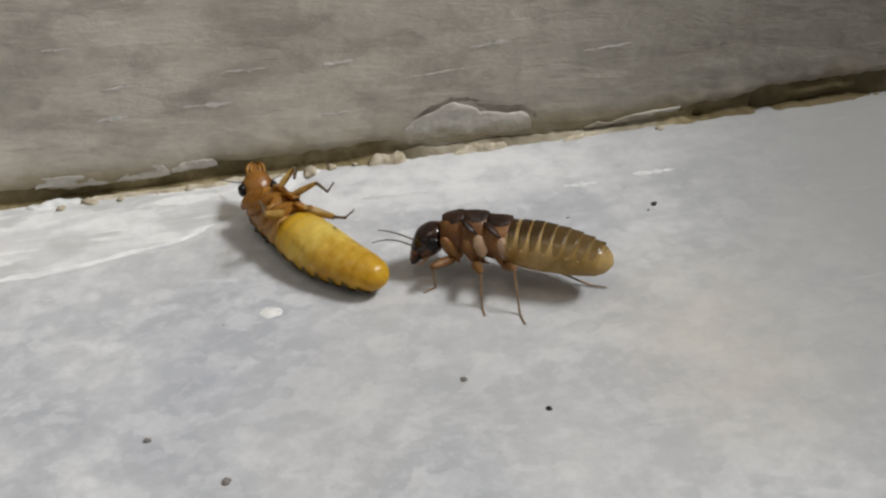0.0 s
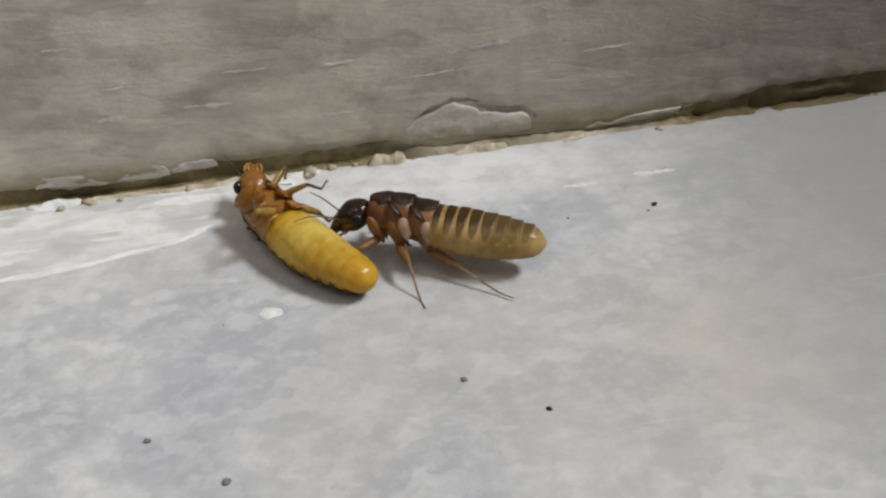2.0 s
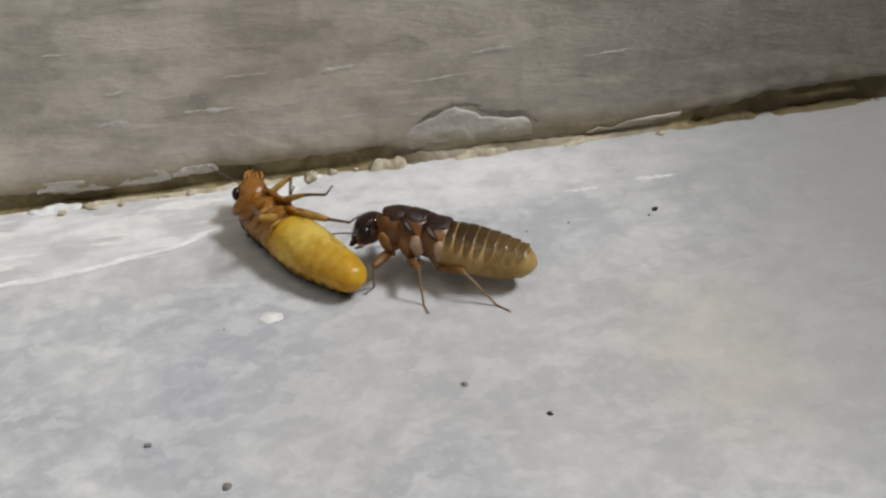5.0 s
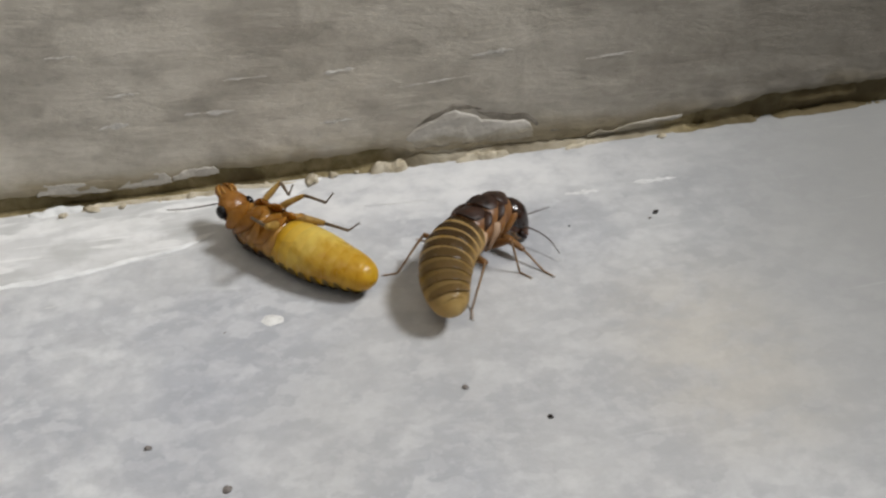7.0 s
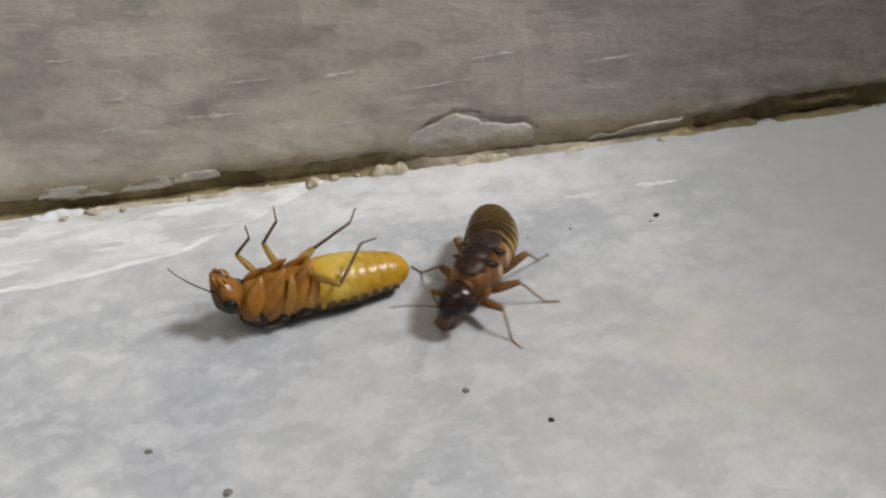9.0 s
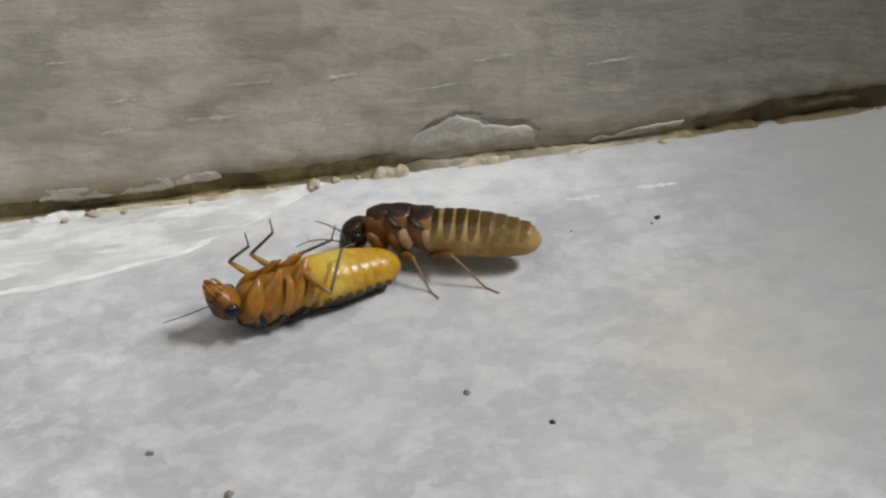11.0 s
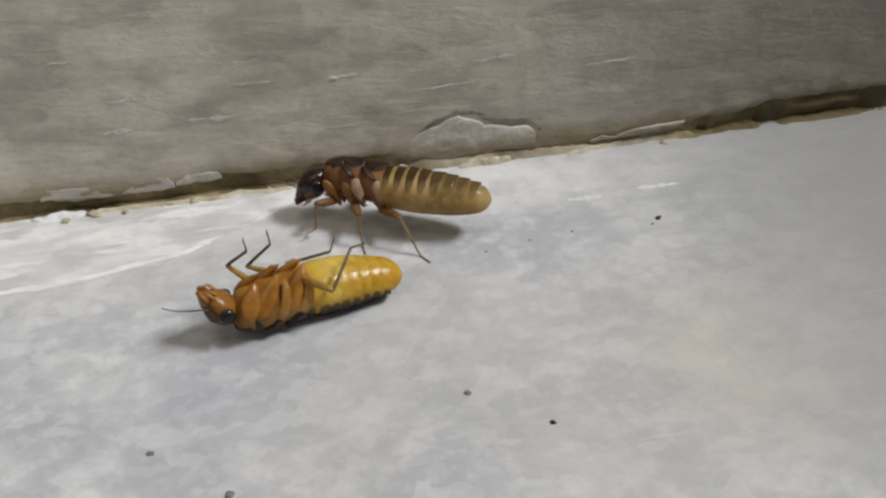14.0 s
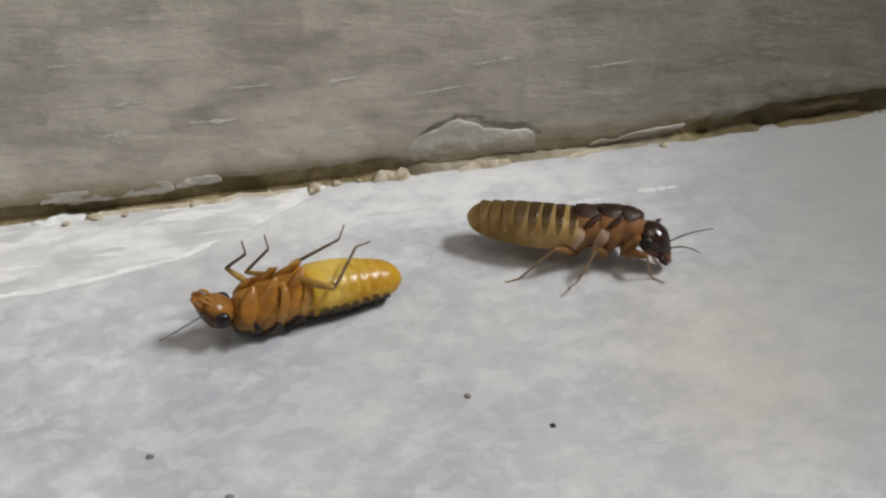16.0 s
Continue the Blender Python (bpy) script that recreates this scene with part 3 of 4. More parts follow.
class Termite:
    def __init__(self, label, girth_mm, scale, bulk, cover, paint, splayed):
        self.body = new("termite")
        tagged(self.body, label, "termite", "two termites on the floor")
        self.body.scale = (scale, scale, scale)
        self.scale, self.paint, self.girth = scale, paint, girth_mm
        self.splayed, self.bulk, self.cover = splayed, bulk, cover
        self.thigh = 1.6 if splayed else 2.3
        self.full = 0.09 if splayed else 0.0
        self.crease = 0.042 if splayed else 0.022
        self.sag = 0.0 if splayed else -0.12
        self.rows, self.reach, self.feel = [], {}, []
        self.segments, self.legs, self.antennae = [], {}, {}
        self.build_abdomen()
        self.build_thorax()
        self.build_head()
        self.build_legs()

    def hip_at(self, name, side):
        """The hip in the body's space (mm); the legs of the fallen one are drawn back."""
        x, y, z = LEGS[name][0]
        return Vector((x - (0.4 if self.splayed and side > 0 and name != "hind" else 0.0), side * y, z))

    def build_abdomen(self):
        w0, h0 = self.girth
        for i in range(NSEG):
            bm = bmesh.new()
            last = i == NSEG - 1
            us = [0.16, 0.09, 0.02, -0.06, -0.18, -0.32, -0.46, -0.58, -0.67, -0.74, -0.80]
            if last:
                us = [0.16, 0.06, -0.06, -0.2, -0.32, -0.44, -0.54, -0.62, -0.69, -0.74, -0.775, -0.79]
            g = [girth((i - u / SEG) / NSEG, self.full) * (1 - self.crease * min(1.0, abs(u + 0.33) / 0.47) ** 2.5 * (0 if last and u < -0.3 else 1)) for u in us]
            barrel(bm, us, [w0 * a for a in g], [h0 * a for a in g], [self.sag] * len(us), front=i == 0, back=last)
            self.swell(bm, i)
            seg = part("abdomen_segment", bm, self.paint["belly"][i], self.body)
            gm = girth((i + 0.4) / NSEG, self.full)
            plate = bmesh.new()
            if not last:
                saddle(plate, 0.05, -0.73 if self.splayed else (-0.44, -0.47, -0.51, -0.57, -0.67, -0.72, -0.74, -0.74)[i], w0 * gm, h0 * gm, self.sag, 88 if i < 7 else 78, 0.016 if self.splayed else 0.009, tooth=0.32 if self.splayed else 0.78, wave=0.006, scallop=0.12 if self.splayed else 0.0)
            else:
                saddle(plate, 0.06, -0.34 if self.splayed else -0.30, w0 * gm, h0 * gm, self.sag, 72 if self.splayed else 60, 0.02, tooth=0.5)
            self.swell(plate, i)
            part("tergite", plate, self.paint["tergite"][i], seg, "brown back plate")
            self.segments.append(seg)

    def swell(self, bm, i):
        """Slight unevenness of the skin, the same for a segment and its plate."""
        for v in bm.verts:
            k = 1 + 0.026 * noise.noise(v.co / MM * 0.8 + Vector((40 * self.bulk - 0.8 * SEG * i, 0, 0)))
            v.co.y *= k
            v.co.z *= k

    def build_thorax(self):
        p = self.paint
        for name, x0, x1, w, h, z in (("metathorax", -0.1, 1.4, 1.20, 1.16, 0.08), ("mesothorax", 1.25, 2.7, 1.17, 1.20, 0.13), ("prothorax", 2.5, 3.85, 1.06, 1.10, 0.17)):
            w, h = w * self.bulk, h * self.bulk
            bm = bmesh.new()
            us = list(np.linspace(x0, x1, 9))
            k = [0.90, 0.96, 0.99, 1.0, 1.0, 0.99, 0.97, 0.95, 0.90]
            if name == "prothorax":
                k = [0.92, 0.99, 1.0, 0.99, 0.96, 0.91, 0.84, 0.74, 0.6]
            barrel(bm, us, [w * q for q in k], [h * q for q in k], [z - 0.06] * 9)
            seg = part(name, bm, p["pleura"], self.body)
            plate = bmesh.new()
            half = self.cover + 14 if name == "prothorax" else self.cover
            saddle(plate, x0 + 0.02, x1 + 0.03, w * 0.99, h * 0.99, z - 0.02, half, 0.04, nx=10, tooth=0.5 if name == "prothorax" else 0.45, wave=0.04, scallop=0.2, nose=0.34 if name == "prothorax" else 0.07)
            for v in plate.verts:
                v.co.z *= 1 + 0.035 * noise.noise(v.co / MM * 1.9 + Vector((x0, 3.0, self.bulk)))
                v.co.y *= 1 + 0.05 * noise.noise(v.co / MM * 2.6 + Vector((5.0, x0, self.bulk)))
            part("notum", plate, p["notum"], seg, "dark brown back shield")
            if name != "prothorax":
                for s in (-1, 1):
                    stub = bmesh.new()
                    pts = [(x1 - 0.05, s * 0.56 * w, 1.06), (x1 - 0.35, s * 0.74 * w, 0.90), (x1 - 0.70, s * 0.88 * w, 0.66), (x1 - 1.0, s * 0.95 * w, 0.44)]
                    tube(stub, pts, [0.18, 0.30, 0.27, 0.08], 12, 0.4)
                    part("wing_stub", stub, p["notum"], seg, "dark stub of a shed wing")
                    fold = bmesh.new()
                    xm = x0 + 0.24
                    tube(fold, [(xm + 0.24, s * 0.78 * w, 0.58), (xm + 0.18, s * 0.93 * w, 0.25), (xm + 0.06, s * 0.97 * w, -0.15), (xm - 0.16, s * 0.93 * w, -0.58), (xm - 0.34, s * 0.76 * w, -0.95 * h), (xm - 0.46, s * 0.40 * w, -1.08 * h)], [0.14, 0.29, 0.35, 0.31, 0.22, 0.08], 14, 0.5)
                    part("pleural_fold", fold, p["fold"], seg, "pale fold of skin")
        neck = tube(bmesh.new(), [(3.45, 0, 0.05), (3.75, 0, 0.08), (4.1, 0, 0.05)], [0.60, 0.52, 0.44], 18)
        part("neck", neck, p["pleura"], self.body)
        for name in LEGS:
            for s in (-1, 1):
                x, y, z = self.hip_at(name, s)
                y = abs(y)
                start, end = Vector((x + (0.5 if not self.splayed or name == "fore" else 0.95), s * 0.98 * self.bulk, -0.42 if self.splayed else -0.25)), Vector((x - 0.12, s * (y - 0.12), z - (0.22 if self.splayed else 0.04)))
                way = end - start
                bm = blob(bmesh.new(), (0, 0, 0), (way.length * 0.78, 0.40 * self.bulk ** 1.4, (0.24 if self.splayed else 0.27) * self.bulk ** 1.4), 0.45)
                ahead = way.normalized()
                outer = Vector((0, s * 0.55, -1.0))
                outer = (outer - ahead * outer.dot(ahead)).normalized()
                across = outer.cross(ahead)
                mid = (start + end) / 2 * MM
                bm.transform(Matrix(((ahead.x, across.x, outer.x, mid.x), (ahead.y, across.y, outer.y, mid.y), (ahead.z, across.z, outer.z, mid.z), (0, 0, 0, 1))))
                part("coxa", bm, p["coxa"], self.body)

    def build_head(self):
        p = self.paint
        bm = blob(bmesh.new(), (0.90, 0, 0.10), (1.06, 0.84, 0.70), 0.42, 26, 18)
        self.head = grown("head", bm, p["head"], self.body, "glossy dark brown head")
        grown("gula", blob(bmesh.new(), (1.0, 0, -0.20), (1.04, 0.82, 0.52), 0.48), p["face"], self.head)
        grown("clypeus", blob(bmesh.new(), (1.66, 0, 0.04), (0.42, 0.46, 0.30), 0.2), p["face"], self.head)
        grown("labrum", blob(bmesh.new(), (1.98, 0, -0.05), (0.30, 0.34, 0.16), 0.3), p["face"], self.head)
        for s in (-1, 1):
            grown("eye", blob(bmesh.new(), (0.68, s * (0.80 if self.splayed else 0.76), -0.16 if self.splayed else -0.08), (0.36, 0.26, 0.38)), p["eye"], self.head, "black bead eye")
            grown("mandible", tube(bmesh.new(), [(1.62, s * 0.36, -0.14), (1.92, s * 0.40, -0.16), (2.16, s * 0.28, -0.18), (2.30, s * 0.08, -0.18)], [0.15, 0.15, 0.11, 0.03], 10), p["coxa" if self.splayed else "notum"], self.head)
            grown("palp", tube(bmesh.new(), [(1.40, s * 0.42, -0.36), (1.64, s * 0.46, -0.46), (1.86, s * 0.42, -0.48), (2.04, s * 0.32, -0.40)], [0.06, 0.07, 0.06, 0.04], 8), p["fold"], self.head)
            grown("palp", tube(bmesh.new(), [(1.36, s * 0.18, -0.48), (1.62, s * 0.24, -0.56), (1.90, s * 0.20, -0.52)], [0.055, 0.06, 0.04], 8), p["fold"], self.head)
            bm = bmesh.new()
            pts, rad = [], []
            for i in range(46):
                u = i / 45
                pts.append(((3.3 if self.splayed else 2.8) * u, s * 0.45 * u ** 2, 0.45 * math.sin(u * 2.2) - 0.3 * u ** 2))
                rad.append((0.060 - 0.030 * u) * (1.0 if i % 3 else 0.62))
            tube(bm, pts, rad, 8)
            self.antennae[s] = part("antenna", bm, p["antenna"], self.body, "thin beaded feeler")

    def build_legs(self):
        p = self.paint
        for name, (_, f, t, q) in LEGS.items():
            for s in (-1, 1):
                bm = tube(bmesh.new(), [(0, 0, 0), (0.12 * f, 0, 0), (0.4 * f, 0, 0.02), (0.75 * f, 0, 0.01), (f, 0, 0), (f + 0.05, 0, 0)], [k * self.thigh * (1.35 if self.splayed and name == "hind" else 1.0) for k in (0.085, 0.12, 0.135, 0.105, 0.08, 0.045)], 12, 0.8)
                femur = part("leg", bm, p["leg"], self.body)
                bm = tube(bmesh.new(), [(0, 0, 0), (0.06, 0, 0), (0.3 * t, 0, 0.02), (0.7 * t, 0, 0), (0.95 * t, 0, 0), (t, 0, 0)], [k * (1.3 if self.splayed else 0.95) for k in (0.055, 0.082, 0.076, 0.064, 0.068, 0.05)], 10)
                tibia = part("tibia", bm, p["shin"], femur, "thin brown shin")
                bm = tube(bmesh.new(), [(0, 0, 0), (0.12 * q, 0, 0), (0.22 * q, 0, 0), (0.36 * q, 0, 0), (0.46 * q, 0, 0), (0.8 * q, 0, 0.015), (q, 0, 0.01)], [0.05, 0.066, 0.045, 0.06, 0.04, 0.05, 0.04], 8)
                for c in (-1, 1):
                    tube(bm, [(q - 0.03, 0, 0.01), (q + 0.08, c * 0.06, 0.02), (q + 0.13, c * 0.10, -0.03)], [0.025, 0.02, 0.008], 6)
                tarsus = part("tarsus", bm, p["shin"], femur)
                self.legs[name, s] = (femur, tibia, tarsus)

    # -- keys along the clip --
    def key(self, *row):
        """seconds; place of the waist (mm); yaw, pitch, roll; bend of the abdomen (sideways, down); head (sideways, up); stretch."""
        self.rows.append(row)

    def tip(self, leg, side, t, x, y, z):
        """Where a foot is at t, in the body's space (mm) or, for a walker, on the floor."""
        self.reach.setdefault((leg, side), []).append((t, x, y, z))

    def feeler(self, t, left_yaw, left_up, right_yaw, right_up):
        self.feel.append((t, left_yaw, left_up, right_yaw, right_up))

    def state(self, t):
        ts = [r[0] for r in self.rows]
        return [pchip(ts, [r[i] for r in self.rows], t) for i in range(1, 12)]

    def root(self, t):
        x, y, z, yaw, pitch, roll = self.state(t)[:6]
        return Matrix.Translation(Vector((x, y, z))) @ Matrix.Rotation(radians(yaw), 4, "Z") @ Matrix.Rotation(-radians(pitch), 4, "Y") @ Matrix.Rotation(radians(roll), 4, "X")

    def leg_poses(self, name, side, foot, out):
        """Hip, knee and ankle for a foot (mm, body's space): the thigh's pose, then shin and foot in its space."""
        _, f, t, q = LEGS[name]
        hip = self.hip_at(name, side)
        d = foot - hip
        toe = out.normalized()
        ankle = foot - toe * q * 0.9
        d = ankle - hip
        r = d.length
        lim = min(max(r, abs(f - t) + 0.05), (f + t) * 0.995)
        d = d.normalized() * lim
        ankle = hip + d
        bend = self.knee_way(name, side, foot)
        bend = (bend - d.normalized() * bend.dot(d.normalized())).normalized()
        a = (f * f - t * t + lim * lim) / (2 * lim)
        knee = hip + d.normalized() * a + bend * math.sqrt(max(0.0, f * f - a * a))

        def frame_of(at, way):
            x = way.normalized()
            y = bend.cross(x)
            y = y.normalized() if y.length > 1e-6 else Vector((0, 1, 0))
            z = x.cross(y)
            return Matrix(((x.x, y.x, z.x, at.x * MM), (x.y, y.y, z.y, at.y * MM), (x.z, y.z, z.z, at.z * MM), (0, 0, 0, 1)))
        thigh = frame_of(hip, knee - hip)
        inv = thigh.inverted()
        return thigh, inv @ frame_of(knee, ankle - knee), inv @ frame_of(ankle, toe)

    def knee_way(self, name, side, foot):
        if not self.splayed:
            return Vector((0.25 if name == "fore" else -0.1, side * 0.7, 0.9))
        if side < 0 and name == "hind":
            opened = min(1.0, max(0.0, (0.9 - foot.x) / 3.9))
            return Vector((-1.0, -0.3, -0.35)).lerp(Vector((-0.7, -0.8, -0.1)), opened)
        if side < 0:
            return Vector((0.3, 0.1, 1.0))
        if name == "hind":
            return Vector((-0.3, 0.8, 0.5))
        return Vector((0.45 if name == "fore" else 0.1, 0.8, -0.25))

    def foot_paths(self, grid):
        """Feet that stand still on the floor until the body has left them behind, then step."""
        home = {"fore": (4.3, 2.4), "mid": (0.5, 3.7), "hind": (-3.4, 3.1)}
        paths = {}
        for (name, s) in self.legs:
            hx, hy = home[name]
            pts = []
            stand, swing = None, None
            for t in grid:
                want = self.root(min(t + 0.12, 16.0)) @ Vector((hx, s * hy, 0))
                want.z = 0.05
                now = self.root(t) @ Vector((hx, s * hy, 0))
                now.z = 0.05
                if stand is None:
                    stand = now.copy()
                if swing is not None:
                    stand, swing = swing, None
                    pts.append(stand.copy())
                    continue
                limit = {"fore": 1.1, "mid": 1.2, "hind": 1.4}[name]
                if (stand - now).length > limit:
                    swing = want.copy()
                    mid = (stand + swing) / 2
                    mid.z = 0.55
                    pts.append(mid)
                else:
                    pts.append(stand.copy())
            for (t0, t1, x, y) in self.reach.get((name, s), []):
                for i, t in enumerate(grid):
                    if t0 - 1e-6 <= t <= t1 + 1e-6:
                        pts[i] = Vector((x, y, 0.05))
            paths[name, s] = pts
        return paths

    def motions(self):
        grid = [i / 10 for i in range(161)]
        tracks = {}

        def put(ob, t, m):
            tracks.setdefault(ob, []).append((t, m))
        paths = None if self.splayed else self.foot_paths(grid)
        for i, t in enumerate(grid):
            x, y, z, yaw, pitch, roll, ay, ap, hy, hp, ka = self.state(t)
            root = self.root(t)
            m = root.copy()
            m.translation = root.translation * MM
            put(self.body, t, m)
            bend = Matrix.Rotation(radians(ay) / NSEG, 4, "Z") @ Matrix.Rotation(-radians(ap) / NSEG, 4, "Y")
            link = Matrix.Translation(Vector((-SEG * ka * MM, 0, 0)))
            m = Matrix.Identity(4)
            for seg in self.segments:
                m = m @ bend
                put(seg, t, m.copy())
                m = m @ link
            head = Matrix.Translation(Vector((3.85, 0, 0.15)) * MM) @ Matrix.Rotation(radians(hy), 4, "Z") @ Matrix.Rotation(-radians(hp), 4, "Y")
            put(self.head, t, head)
            feel = [pchip([r[0] for r in self.feel], [r[k] for r in self.feel], t) for k in (1, 2, 3, 4)]
            for s, a, b in ((1, feel[0], feel[1]), (-1, feel[2], feel[3])):
                at = Matrix.Translation(Vector((1.66, s * 0.54, 0.19)) * MM)
                put(self.antennae[s], t, head @ at @ Matrix.Rotation(radians(s * a), 4, "Z") @ Matrix.Rotation(-radians(b), 4, "Y"))
            back = root.inverted()
            for (name, s), obs in self.legs.items():
                if self.splayed:
                    rows = self.reach[name, s]
                    foot = Vector([pchip([r[0] for r in rows], [r[k] for r in rows], t) if len(rows) > 1 else rows[0][k] for k in (1, 2, 3)])
                    out = Vector((-1.0, 0.0, -0.1)) if name == "hind" and s < 0 else Vector((1.0, -0.25, 0.05)) if s < 0 else Vector((0.2, s * 0.2, -1.0)) + (foot - self.hip_at(name, s)) * 0.3
                else:
                    place = paths[name, s][i]
                    foot = (back @ place) / self.scale
                    hipw = root @ self.hip_at(name, s)
                    way = place - hipw
                    way.z = -0.05
                    out = back.to_3x3() @ way
                for ob, pm in zip(obs, self.leg_poses(name, s, foot, out)):
                    put(ob, t, pm)
        for ob, rows in tracks.items():
            walk(ob, rows)


EYE = shell_material("black_eye", (0.006, 0.005, 0.005), (0.012, 0.010, 0.010), 0.26, 0.0, gloss=0.35)
FEELER = shell_material("brown_feeler", (0.050, 0.038, 0.032), (0.11, 0.085, 0.07), 0.5, 0.0)

BLACK_PLATE = shell_material("black_brown_back_plate", (0.17, 0.105, 0.018), (0.32, 0.215, 0.042), 0.36, 0.25, 1200, (0.018, 0.010, 0.005), -0.05, 0.75, gloss=0.22)

RUNNER = {
    "belly": [shell_material("honey_belly_skin", blend_colour((0.56, 0.36, 0.105), (0.36, 0.225, 0.058), k), blend_colour((0.85, 0.65, 0.31), (0.57, 0.39, 0.125), k), 0.28, 0.55, 700, blend_colour((0.38, 0.25, 0.092), (0.26, 0.17, 0.060), k), 0.6 - 0.5 * k, 2.0 - 0.7 * k, SEG * i)
              for i, k in enumerate((0, 0, 0.1, 0.3, 0.6, 0.85, 1.0, 0.8, 0.5))],
    "tergite": [shell_material("brown_back_plate", (0.33, 0.20, 0.070), (0.50, 0.345, 0.140), 0.23, 0.45, 800, blend_colour((0.070, 0.038, 0.013), (0.195, 0.122, 0.042), k), -0.1, 1.0, SEG * i)
                for i, k in enumerate((0, 0, 0.1, 0.3, 0.6, 0.85, 1.0, 1.0, 0.3))],
    "pleura": shell_material("reddish_flank", (0.19, 0.075, 0.022), (0.36, 0.17, 0.06), 0.34, 0.35, 700),
    "notum": shell_material("dark_back_shield", (0.012, 0.006, 0.004), (0.050, 0.022, 0.013), 0.42, 0.1, 900, gloss=0.35),
    "fold": shell_material("pale_skin_fold", (0.50, 0.32, 0.19), (0.72, 0.52, 0.36), 0.34, 0.35, 700),
    "coxa": shell_material("rust_hip", (0.24, 0.10, 0.025), (0.40, 0.19, 0.055), 0.32, 0.35),
    "head": shell_material("dark_head_cuticle", (0.009, 0.004, 0.003), (0.034, 0.013, 0.007), 0.13, 0.05),
    "face": shell_material("rust_face_cuticle", (0.075, 0.026, 0.010), (0.17, 0.065, 0.025), 0.28, 0.15),
    "eye": EYE,
    "leg": shell_material("amber_leg_cuticle", (0.21, 0.100, 0.032), (0.35, 0.185, 0.068), 0.34, 0.4),
    "shin": shell_material("brown_shin_cuticle", (0.30, 0.19, 0.10), (0.46, 0.32, 0.19), 0.4, 0.4), "antenna": FEELER}
FALLEN = {
    "belly": [shell_material("yellow_belly_skin", blend_colour((0.58, 0.33, 0.024), (0.54, 0.265, 0.010), k), blend_colour((0.87, 0.685, 0.165), (0.76, 0.49, 0.050), k), 0.28, 0.32, 450, along=SEG * i)
              for i, k in enumerate((1.1, 0.7, 0.3, 0.15, 0.3, 0.5, 0.75, 1.0, 1.15))],
    "tergite": [BLACK_PLATE] * NSEG,
    "pleura": shell_material("amber_flank", (0.19, 0.068, 0.008), (0.43, 0.20, 0.032), 0.26, 0.28, 500),
    "notum": shell_material("black_brown_back_shield", (0.015, 0.008, 0.006), (0.04, 0.022, 0.014), 0.4, 0.05, gloss=0.3),
    "fold": shell_material("pale_amber_fold", (0.38, 0.165, 0.026), (0.62, 0.35, 0.085), 0.26, 0.35, 500),
    "coxa": shell_material("amber_hip", (0.18, 0.060, 0.006), (0.48, 0.215, 0.032), 0.2, 0.28, 420),
    "head": shell_material("brown_head_cuticle", (0.035, 0.015, 0.007), (0.11, 0.045, 0.014), 0.22, 0.1),
    "face": shell_material("amber_face_cuticle", (0.19, 0.068, 0.010), (0.42, 0.185, 0.034), 0.28, 0.3, 700),
    "eye": EYE,
    "leg": shell_material("honey_leg_cuticle", (0.42, 0.25, 0.05), (0.58, 0.38, 0.11), 0.30, 0.4),
    "shin": shell_material("olive_shin_cuticle", (0.115, 0.080, 0.045), (0.21, 0.15, 0.085), 0.36, 0.2), "antenna": FEELER}

build_floor()
build_wall()
build_shell()
build_joint()
build_smear()
build_flake([-0.07, 0.58, 1.53, 2.48, 3.23, 4.19, 4.77, 5.08, 6.13, 6.92, 7.9, 8.43, 8.7], [1.97, 2.64, 3.11, 3.52, 3.72, 3.38, 3.13, 2.79, 2.65, 2.38, 2.42, 2.09, 1.5], (1.25, 0.95), 0.11, 0.0, "lifted blister of flaking grey paint at the wall foot")
build_flake([-23.3, -22.7, -21.7, -20.4, -19.5, -18.9], [1.35, 1.90, 1.85, 1.75, 1.35, 1.0], (1.22, 0.9), 0.05, 3.0, "broken pale lip of grey paint over the joint", 0.34)
build_flake([-18.5, -17.7, -16.6, -15.6, -15.2], [1.05, 1.60, 1.76, 1.77, 1.35], (0.92, 1.0), 0.045, 5.0, "broken pale lip of grey paint over the joint", 0.34)
build_flake([-15.1, -14.2, -13.1, -12.5, -12.2], [1.50, 1.72, 1.84, 1.55, 1.25], (1.05, 1.15), 0.06, 7.0, "curled pale lip of grey paint over the joint", 0.34)
build_flake([12.6, 13.4, 14.0, 14.5, 15.06, 16.07, 17.5, 19.0, 19.5], [0.62, 0.83, 0.72, 0.60, 0.92, 1.14, 1.18, 1.29, 1.33], (0.40, 1.12), 0.10, 9.0, "long curved pale lip of paint over the joint", 0.22)
build_gap_shade([(0.6, 2.8, 0.15), (1.35, 3.25, 0.34), (2.3, 3.66, 0.36), (3.1, 3.92, 0.30), (4.2, 3.82, 0.26), (5.3, 3.55, 0.12)], 6.0)
build_gap_shade([(4.6, 3.65, 0.15), (5.0, 3.30, 0.34), (5.7, 3.02, 0.42), (7.0, 2.72, 0.46), (8.2, 2.62, 0.46), (8.9, 1.95, 0.62), (9.5, 1.40, 0.42), (10.6, 1.22, 0.16)], 2.0)
build_ledge(-0.0026, 0.0000, 0.00085, 0.0008, 3.0, MORTAR, "crumbling pale mortar ridge standing in the joint")
build_ledge(0.0032, 0.0070, 0.00066, 0.0006, 5.0, MORTAR, "thin broken mortar ridge lying along the joint")
build_ledge(0.0108, 0.0135, 0.00034, 0.0005, 8.0, MORTAR, "short curved mortar ridge lying along the joint")
build_ledge(-0.0225, -0.0070, 0.00022, 0.0006, 11.0, MORTAR, "low pale mortar line along the joint")
